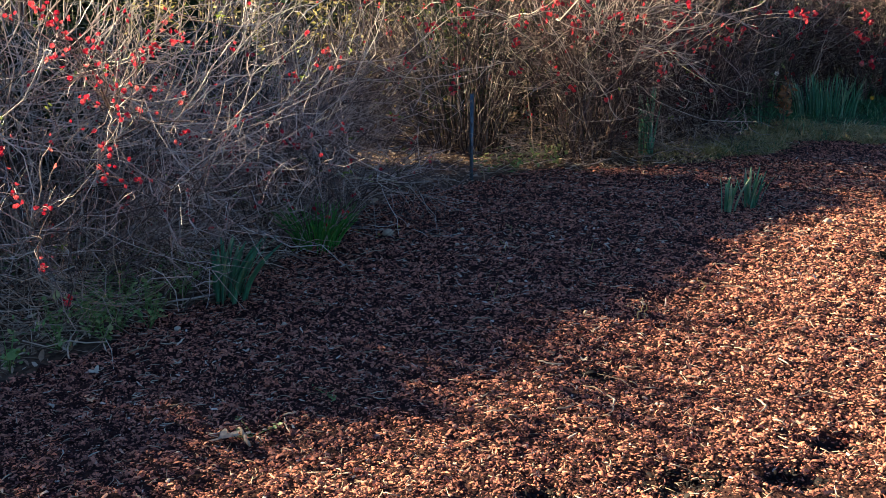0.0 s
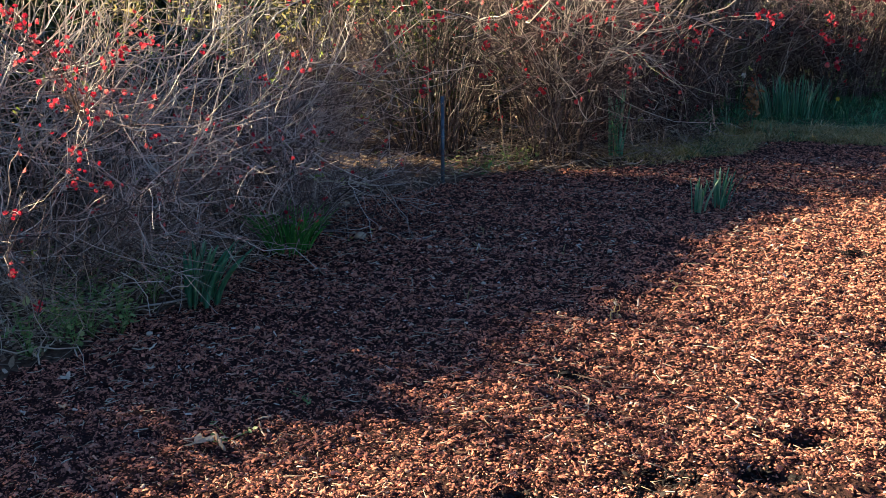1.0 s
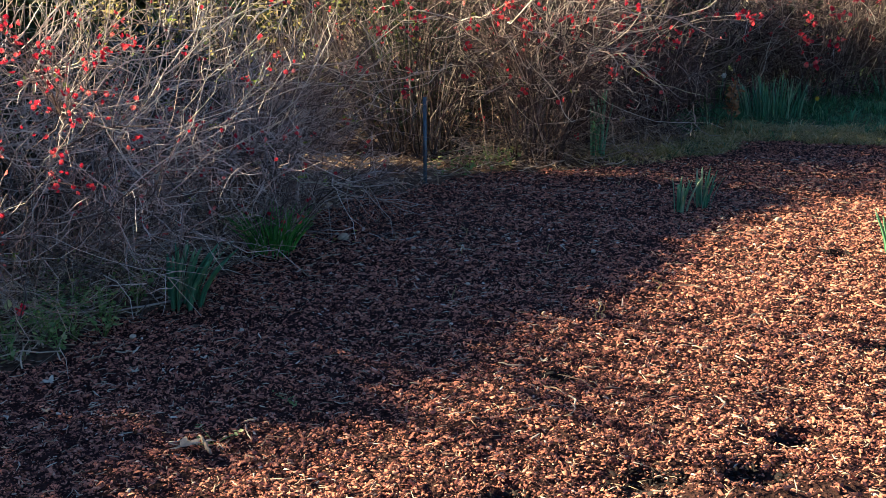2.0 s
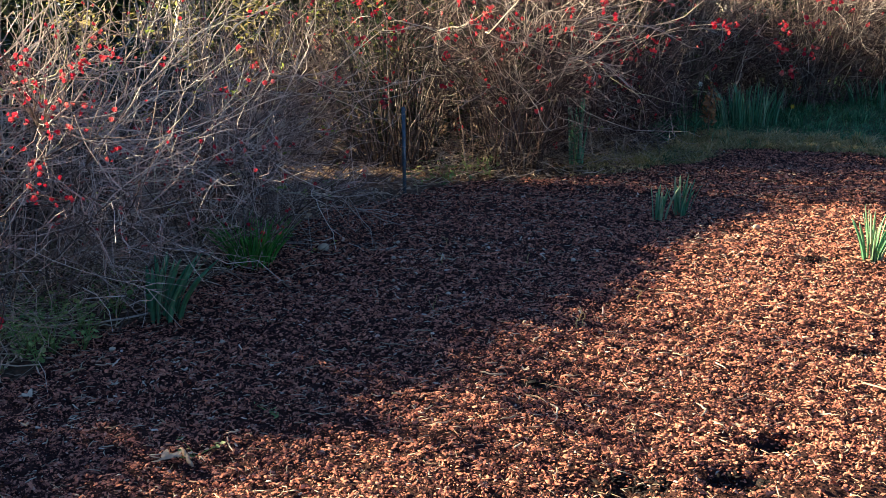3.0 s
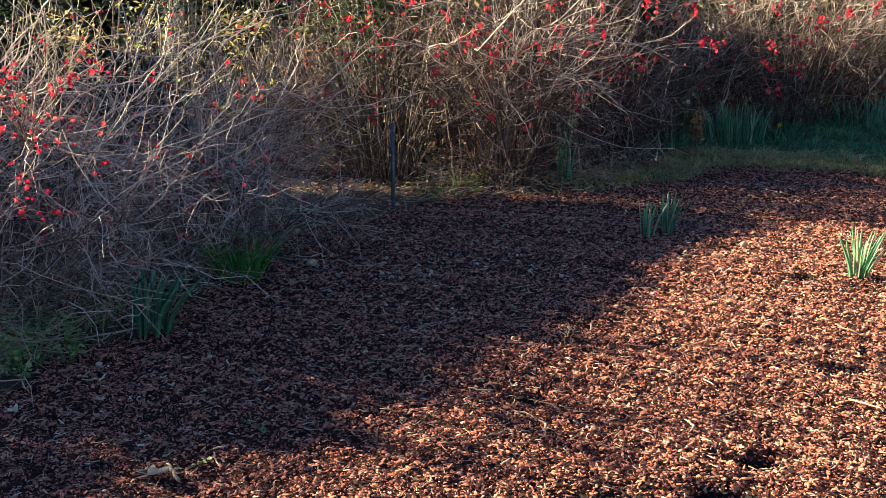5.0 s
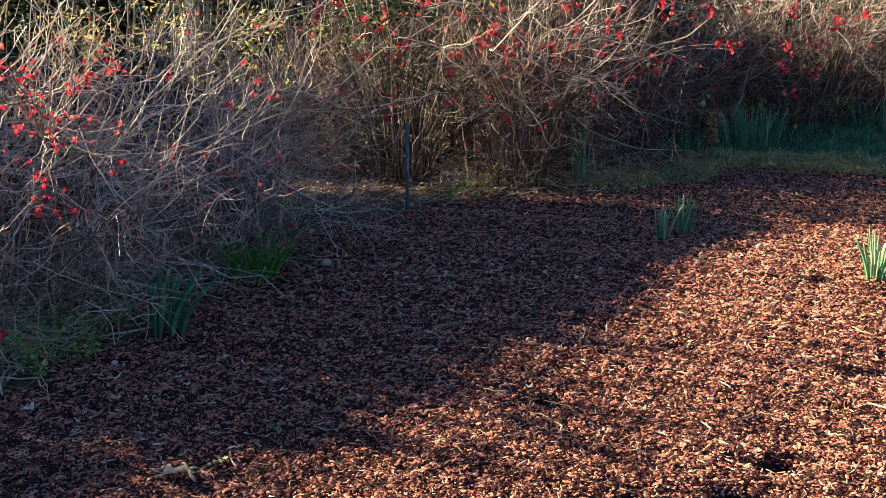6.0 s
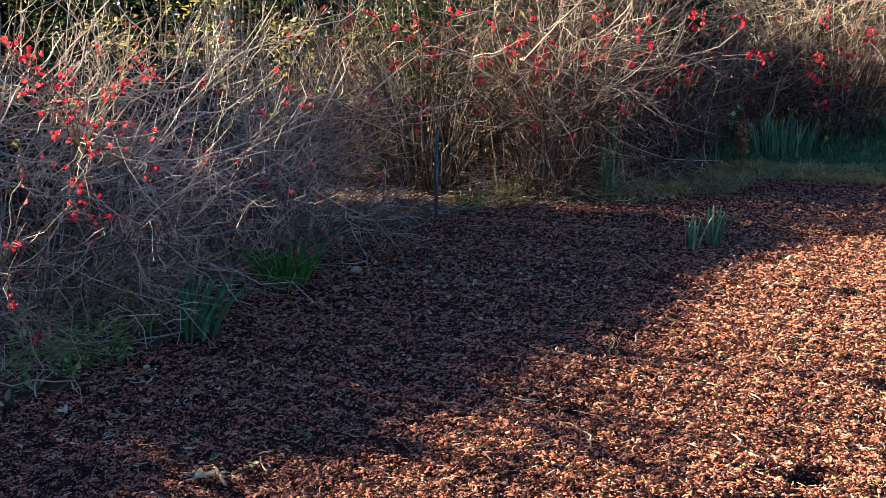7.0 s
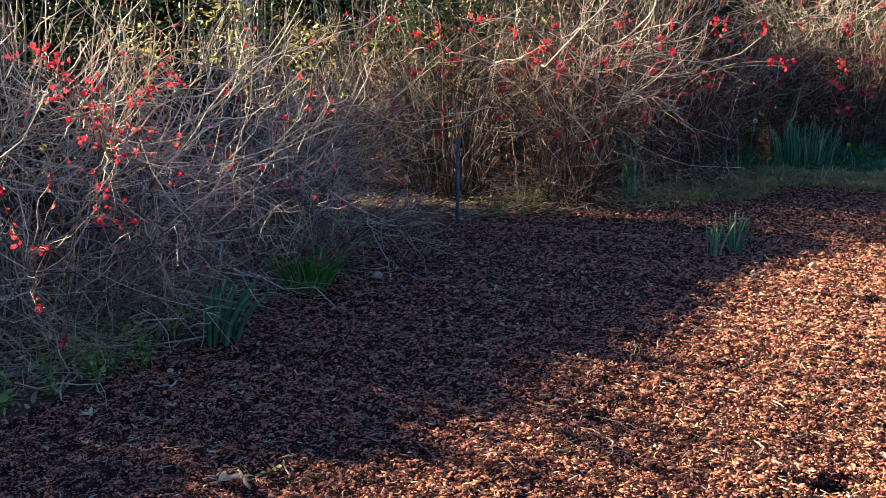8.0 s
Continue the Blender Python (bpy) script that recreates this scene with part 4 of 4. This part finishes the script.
def stone(name, x, y, size, flat_, label, seed, material):
    bm = bmesh.new()
    bmesh.ops.create_icosphere(bm, subdivisions=3, radius=0.5)
    off = Vector((seed * 3.1, seed * 1.7, 0))
    for v in bm.verts:
        v.co *= 1 + 0.18 * noise.noise(v.co * 1.6 + off) + 0.05 * noise.noise(v.co * 5 + off)
        v.co = Vector((v.co.x * size, v.co.y * size * 0.8, v.co.z * size * flat_))
    me = bpy.data.meshes.new(name)
    bm.to_mesh(me)
    bm.free()
    for p in me.polygons:
        p.use_smooth = True
    me.materials.append(material)
    ob = piece(name, me, None, pose(x, y, float(land(x, y)) + 0.009 + 0.2 * size * flat_, 0, 0, seed * 47))
    tagged(ob, label, "stone", "stones in the mulch")


stone("stone", -0.27, 5.44, 0.066, 0.75, "rounded tan stone lying on the mulch", 1, PEBBLE)

PEBBLES = [(0.09, 5.49), (0.11, 5.49), (0.08, 5.15), (0.07, 4.75), (0.3, 4.53), (-0.31, 5.6), (-0.7, 4.22), (-0.58, 3.91), (-0.98, 3.91), (1.98, 5.48), (0.56, 4.03), (0.93, 5.02)]
for k, (px, py) in enumerate(PEBBLES):
    stone("pebble", px, py, 0.017 + 0.005 * (k % 3) + (0.025 if k == 9 else 0), 0.7, "small pale pebble lying in the mulch", 3 + k, PEBBLE)


# ---- sticks, splinters and fallen leaves ----
TWIGS_IN_SHADE = [(-0.99, 3.7, -1.0, 3.84), (-0.99, 3.7, -0.92, 3.68), (-1.08, 3.6, -1.01, 3.64), (-1.03, 3.63, -1.03, 3.71), (-0.92, 3.34, -0.91, 3.37), (-0.68, 3.11, -0.67, 3.16), (-0.74, 3.92, -0.68, 3.88), (-0.45, 3.0, -0.42, 2.91), (-0.46, 3.04, -0.42, 3.04), (-0.38, 4.98, -0.26, 5.04), (-0.42, 4.86, -0.37, 4.9), (-0.43, 4.86, -0.38, 4.68), (-0.54, 4.13, -0.41, 4.11), (0.0, 3.83, 0.11, 3.78), (0.12, 3.9, 0.19, 3.9), (0.19, 3.9, 0.22, 3.81), (-0.26, 3.55, -0.21, 3.55), (-0.08, 3.59, -0.05, 3.61), (0.66, 4.78, 0.75, 4.78), (0.7, 4.32, 0.75, 4.37), (-0.02, 4.55, -0.01, 4.42), (0.21, 4.41, 0.22, 4.28)]
TWIGS_IN_SUN = [(1.22, 4.75, 1.29, 4.72), (1.15, 4.33, 1.25, 4.29), (0.33, 3.45, 0.41, 3.41), (0.51, 3.34, 0.6, 3.24), (0.45, 3.25, 0.5, 3.19), (0.51, 3.14, 0.51, 3.07), (0.51, 3.07, 0.49, 2.99), (1.0, 3.53, 1.05, 3.49), (1.3, 3.84, 1.37, 3.86), (1.37, 3.86, 1.35, 3.76), (1.47, 3.08, 1.5, 3.09), (0.35, 3.03, 0.4, 3.06), (0.41, 2.98, 0.47, 2.99), (0.55, 3.72, 0.58, 3.77), (1.82, 3.98, 1.86, 3.86), (0.75, 4.08, 0.74, 3.98), (0.77, 4.02, 0.77, 3.95), (0.95, 3.07, 0.93, 2.96), (1.22, 2.69, 1.24, 2.66)]
PALE_CHIPS = [(-0.93, 3.69, -0.92, 3.76), (-0.98, 3.35, -0.95, 3.31), (-0.51, 3.84, -0.49, 3.75), (-1.19, 3.69, -1.16, 3.63), (-0.36, 3.9, -0.35, 3.92), (1.12, 3.43, 1.13, 3.35), (0.36, 2.83, 0.39, 2.86), (0.31, 3.19, 0.32, 3.22), (0.3, 5.04, 0.32, 5.19), (0.32, 5.18, 0.32, 5.04), (0.81, 3.04, 0.83, 2.99), (0.78, 5.08, 0.8, 5.02), (0.9, 4.2, 0.88, 4.11), (-0.55, 3.38, -0.54, 3.39), (-0.52, 3.2, -0.51, 3.22), (-0.43, 3.17, -0.41, 3.16)]


def stick(name, ax, ay, bx, by, rad, label, seed, material, bow=0.012):
    r = np.random.default_rng(seed)
    mx, my = (ax + bx) / 2, (ay + by) / 2
    z = float(land(mx, my))
    t = np.linspace(-0.5, 0.5, 7)
    side = np.array([-(by - ay), bx - ax])
    side = side / (np.hypot(*side) + 1e-9)
    curve = bow * r.uniform(-1, 1) * (1 - 4 * t**2) * 2
    p = np.stack([(bx - ax) * t + side[0] * curve, (by - ay) * t + side[1] * curve, 0.02 + rad + 0.006 * r.uniform(-1, 1) * t * 2], -1)
    p += r.normal(0, 0.0015, p.shape)
    v, f = tubes(p[None], rad * np.array([[0.5, 0.95, 1, 1.05, 1, 0.9, 0.45]]), 6)
    ob = piece(name, mesh_of(name, v, f, material), None, pose(mx, my, z))
    return tagged(ob, label, "stick", "sticks on the mulch")


for k, row in enumerate(TWIGS_IN_SHADE):
    stick("splinter", *row, 0.0016 + 0.0006 * (k % 3), "pale weathered splinter of wood on shaded mulch", 60 + k, WOOD)
for k, row in enumerate(TWIGS_IN_SUN):
    stick("splinter", *row, 0.0018 + 0.0007 * (k % 3), "pale weathered splinter of wood on sunlit mulch", 200 + k, WOOD)


def wood_chip(ax, ay, bx, by, wide, seed):
    """A flat torn chip, thicker at one end, with ragged corners."""
    r = np.random.default_rng(seed)
    x, y = (ax + bx) / 2, (ay + by) / 2
    half, turn = 0.5 * math.hypot(bx - ax, by - ay), math.degrees(math.atan2(by - ay, bx - ax))
    t = np.linspace(-1, 1, 5)
    w = wide * np.array([0.55, 1.0, 0.9, 0.75, 0.25]) * r.uniform(0.8, 1.2, 5)
    h = wide * np.array([0.5, 0.6, 0.5, 0.35, 0.15])
    mid = wide * r.normal(0, 0.25, 5)
    ring = [[(half * a, m - b, 0), (half * a, m + b, 0), (half * a, m + 0.7 * b, c), (half * a, m - 0.6 * b, c)] for a, b, c, m in zip(t, w, h, mid)]
    i, k = np.meshgrid(np.arange(4), np.arange(4), indexing="ij")
    q = np.stack([i * 4 + k, i * 4 + (k + 1) % 4, (i + 1) * 4 + (k + 1) % 4, (i + 1) * 4 + k], -1).reshape(-1, 4)
    me = mesh_of("wood_chip", np.array(ring), [q, np.array([[0, 3, 2, 1], [16, 17, 18, 19]])], PALE_CHIP)
    ob = piece("wood_chip", me, None, pose(x, y, float(land(x, y)) + 0.019, r.uniform(-12, 12), r.uniform(-12, 12), turn))
    tagged(ob, "small cream-white chip of split wood on the mulch", "wood chip", "wood chips")


PALE_CHIP = pieces("fresh_wood", [(0.0, (0.6, 0.48, 0.34)), (1.0, (0.86, 0.74, 0.58))], fine=110, fine_amount=0.35, by="object", specular=0.15)
for k, row in enumerate(PALE_CHIPS):
    wood_chip(*row, 0.0045 if k in (0, 5) else 0.003, 240 + k)
stick("fallen_branch", -1.1, 4.18, -0.82, 4.34, 0.0045, "brown fallen twig at the edge of the bed", 90, STEM, 0.012)
stick("fallen_branch", 1.52, 3.2, 1.57, 3.07, 0.003, "pale straight stick lying in the sun", 91, WOOD, 0.004)
stick("wood_chunk", -0.57, 2.93, -0.52, 2.82, 0.006, "split piece of pale wood beside a fallen leaf", 92, WOOD, 0.0)
stick("wood_chunk", -0.58, 2.87, -0.56, 2.88, 0.004, "split piece of pale wood beside a fallen leaf", 93, WOOD, 0.0)


def lobed_leaf(x, y, size, turn, label, seed, material):
    """A dry leaf with lobes, curled at its edge."""
    r = np.random.default_rng(seed)
    n = 40
    a = np.linspace(0, 2 * np.pi, n, endpoint=False)
    lobe = 0.36 + 0.62 * (0.5 + 0.5 * np.cos(5 * a)) ** 1.5 + 0.16 * np.cos(a) + r.normal(0, 0.03, n)
    rings = []
    for s in (0.35, 0.7, 1.0):
        q = lobe * s if s > 0.5 else 0.5 * s + 0 * a
        rx, ry = q * np.cos(a), 0.75 * q * np.sin(a)
        rings.append(np.stack([rx, ry, 0.22 * (rx**2 + 1.4 * ry**2) + 0.06 * np.sin(3 * a + seed) * s + 0.12], -1))
    v = np.concatenate([[[0, 0, 0.1]], *rings]) * size * 0.6
    k = np.arange(n)
    tri = np.stack([0 * k, 1 + k, 1 + (k + 1) % n], -1)
    quads = [np.stack([1 + b * n + k, 1 + (b + 1) * n + k, 1 + (b + 1) * n + (k + 1) % n, 1 + b * n + (k + 1) % n], -1) for b in (0, 1)]
    ob = piece("fallen_leaf", mesh_of("fallen_leaf", v, [tri, *quads], material, smooth=True), None, pose(x, y, float(land(x, y)) + 0.012, 0, 0, turn))
    return tagged(ob, label, "leaf", "fallen leaves")


PALE_LEAF = pieces("pale_dry_leaf", [(0.0, (0.56, 0.44, 0.29)), (1.0, (0.8, 0.68, 0.49))], fine=60, fine_amount=0.4, by="object", glow_through=0.2)
FALLEN = [(-0.61, 2.87), (-1.14, 3.44), (1.02, 2.89), (1.04, 2.85), (-0.72, 3.72), (0.48, 3.47), (0.82, 3.26), (1.5, 2.95), (1.3, 2.97), (-0.67, 3.61), (-0.88, 3.49), (-1.09, 3.23)]
for k, (fx, fy) in enumerate(FALLEN):
    lobed_leaf(fx, fy, 0.085 if k == 0 else 0.06 if k == 1 else 0.036, 20 + 77 * k, "pale tan lobed leaf lying dry on the mulch" if k == 0 else "small curled dry leaf on the mulch", 100 + k, PALE_LEAF)


# ---- weeds, dry stalks, canes ----
def sprout(x, y, count, size, height, label, seed):
    r = np.random.default_rng(seed)
    ob = base_of("weed", x, y, float(land(x, y)), label, "weed", "weeds")
    for k in range(count):
        a, q = r.uniform(0, 6.3), r.uniform(0.1, 1)
        tip = np.array([0.09 * q * np.cos(a), 0.09 * q * np.sin(a), height * r.uniform(0.3, 1)])
        p = np.stack([tip * np.array([t, t, t**0.7]) for t in (0, 0.4, 0.75, 1)])
        v, f = tubes(p[None], np.array([[0.0014, 0.0012, 0.001, 0.0008]]), 4)
        m = 5
        w = p[1:][r.integers(0, 3, m)] + r.normal(0, 0.008, (m, 3))
        v2, f2 = leaves_at(*w.T, size, 0.5, 0.7)
        vv, ff = joined([(v, f), (v2, f2)])
        piece("sprig", mesh_of("sprig", vv, ff, WEED), ob)
    return ob


WEEDS = [(-0.33, 3.19), (-0.53, 2.93), (-1.23, 4.01), (-1.3, 3.96), (-1.16, 4.14), (-1.27, 4.31), (-0.43, 6.64), (-0.29, 7.0), (-1.36, 4.32), (-1.09, 3.93), (-1.2, 3.75), (-1.35, 3.7), (-1.05, 4.3), (0.5, 7.35), (0.8, 7.45), (0.65, 7.6), (-1.45, 3.5), (-1.28, 3.85), (-1.18, 3.88), (-1.36, 4.02), (-1.1, 4.05), (-1.42, 3.85)]
for k, (wx, wy) in enumerate(WEEDS):
    small = k < 2
    sprout(wx, wy, 4 if small else 9, 0.016 if small else 0.02, 0.03 if small else 0.16, "small green weed among the mulch" if small else "leafy green weed at the foot of a shrub", 130 + k)


def stalk(name, points, rad, label, material, category="stalk"):
    points = np.array(points, float)
    x, y = points[0, :2]
    o = np.array([x, y, float(land(x, y))])
    t = np.linspace(0, 1, 9)
    smooth_line = np.stack([np.interp(t, np.linspace(0, 1, len(points)), points[:, i]) for i in range(3)], -1)
    smooth_line[1:-1] += rng.normal(0, 0.004, smooth_line[1:-1].shape)
    local = smooth_line - o
    local[0, 2] = -0.02
    v, f = tubes(local[None], np.linspace(rad, 0.6 * rad, 9)[None], 6)
    ob = piece(name, mesh_of(name, v, f, material, smooth=True), None, pose(*o))
    return tagged(ob, label, category)


stalk("cane", [(0.65, 7.67, 0), (0.64, 7.7, 0.25), (0.616, 7.8, 0.5), (0.6, 7.82, 0.62)], 0.006, "thin pale upright cane in front of the shrub", WOOD)
stalk("cane", [(0.7, 7.7, 0), (0.7, 7.72, 0.25), (0.69, 7.8, 0.55)], 0.004, "thin pale upright cane in front of the shrub", WOOD)
stalk("cane", [(0.28, 7.0, 0), (0.25, 7.02, 0.1), (0.2, 7.04, 0.22)], 0.005, "bent dry cane beside the steel stake", WOOD)
UPRIGHT = [(1.39, 6.7), (0.3, 5.04), (0.75, 3.98), (0.35, 5.42), (0.22, 4.3), (1.07, 4.31), (0.69, 4.95), (0.78, 4.02)]
for k, (ux, uy) in enumerate(UPRIGHT):
    stalk("dry_stalk", [(ux, uy, 0), (ux + 0.01, uy, 0.03), (ux + 0.02 - 0.04 * (k % 2), uy, 0.06)], 0.0025, "short dry stalk standing in the mulch", STRAW)


def dried_head():
    x, y = 2.86, 9.2
    z = float(land(x, y))
    ob = base_of("dried_flower_head", x, y, z, "brown withered flower head on a dry stalk", "plant")
    p = np.array([(0, 0, -0.02), (0.005, 0, 0.15), (0.0, 0.01, 0.3), (-0.01, 0.0, 0.42)])
    v, f = tubes(p[None], np.array([[0.006, 0.005, 0.004, 0.003]]), 6)
    piece("stalk", mesh_of("stalk", v, f, STEM, smooth=True), ob)
    n = 130
    q = rng.normal(0, 1, (n, 3)) * np.array([0.035, 0.035, 0.09]) + np.array([0, 0, 0.25])
    v, f = leaves_at(*q.T, 0.05, 1.2, 0.5)
    tagged(piece("withered_petals", mesh_of("withered_petals", v, f, DRY), ob, label="hanging brown withered petals"), kind="stuff")


dried_head()


def daffodil_flower(x, y, z, size, label, colour):
    r = np.random.default_rng(5)
    ob = base_of("daffodil_flower", x, y, float(land(x, y)), label, "flower")
    p = np.array([(0, 0, -0.02), (0.0, 0, 0.6 * z), (0.02, -0.02, z)])
    v, f = tubes(p[None], np.array([[0.003, 0.003, 0.003]]), 6)
    piece("stalk", mesh_of("stalk", v, f, BLADE, smooth=True), ob)
    for k in range(6):
        a = k * math.pi / 3
        c = np.array([0.02, -0.02, z])
        u, w = np.meshgrid(np.linspace(0, 1, 4), np.linspace(-1, 1, 3), indexing="ij")
        rr, ww = size * (0.1 + 0.9 * u), size * 0.32 * np.sin(np.pi * (0.1 + 0.85 * u)) * w
        v = np.stack([rr * np.cos(a) - ww * np.sin(a), -0.3 * size * u + 0 * w, rr * np.sin(a) + ww * np.cos(a)], -1).reshape(-1, 3) + c
        i, j = np.meshgrid(np.arange(3), np.arange(2), indexing="ij")
        q = np.stack([i * 3 + j, (i + 1) * 3 + j, (i + 1) * 3 + j + 1, i * 3 + j + 1], -1).reshape(-1, 4)
        piece("petal", mesh_of("petal", v, [q], colour, smooth=True), ob)
    t = np.linspace(0, 1, 3)
    p = np.stack([0.02 + 0 * t, -0.02 - 0.9 * size * t, z + 0 * t], -1)
    v, f = tubes(p[None], size * np.array([[0.25, 0.3, 0.38]]), 8, False)
    piece("trumpet", mesh_of("trumpet", v, f, colour, smooth=True), ob)


YELLOW = pieces("yellow_petal", [(0.0, (0.7, 0.5, 0.05)), (1.0, (0.8, 0.62, 0.1))], by="object", fine_amount=0.2, glow_through=0.3)
WHITE = pieces("white_petal", [(0.0, (0.75, 0.73, 0.62)), (1.0, (0.8, 0.8, 0.74))], by="object", fine_amount=0.2, glow_through=0.3)
daffodil_flower(3.72, 9.6, 0.2, 0.022, "small nodding yellow daffodil in the grass", YELLOW)
daffodil_flower(2.85, 9.5, 0.44, 0.025, "small white daffodil beside the withered flower head", WHITE)
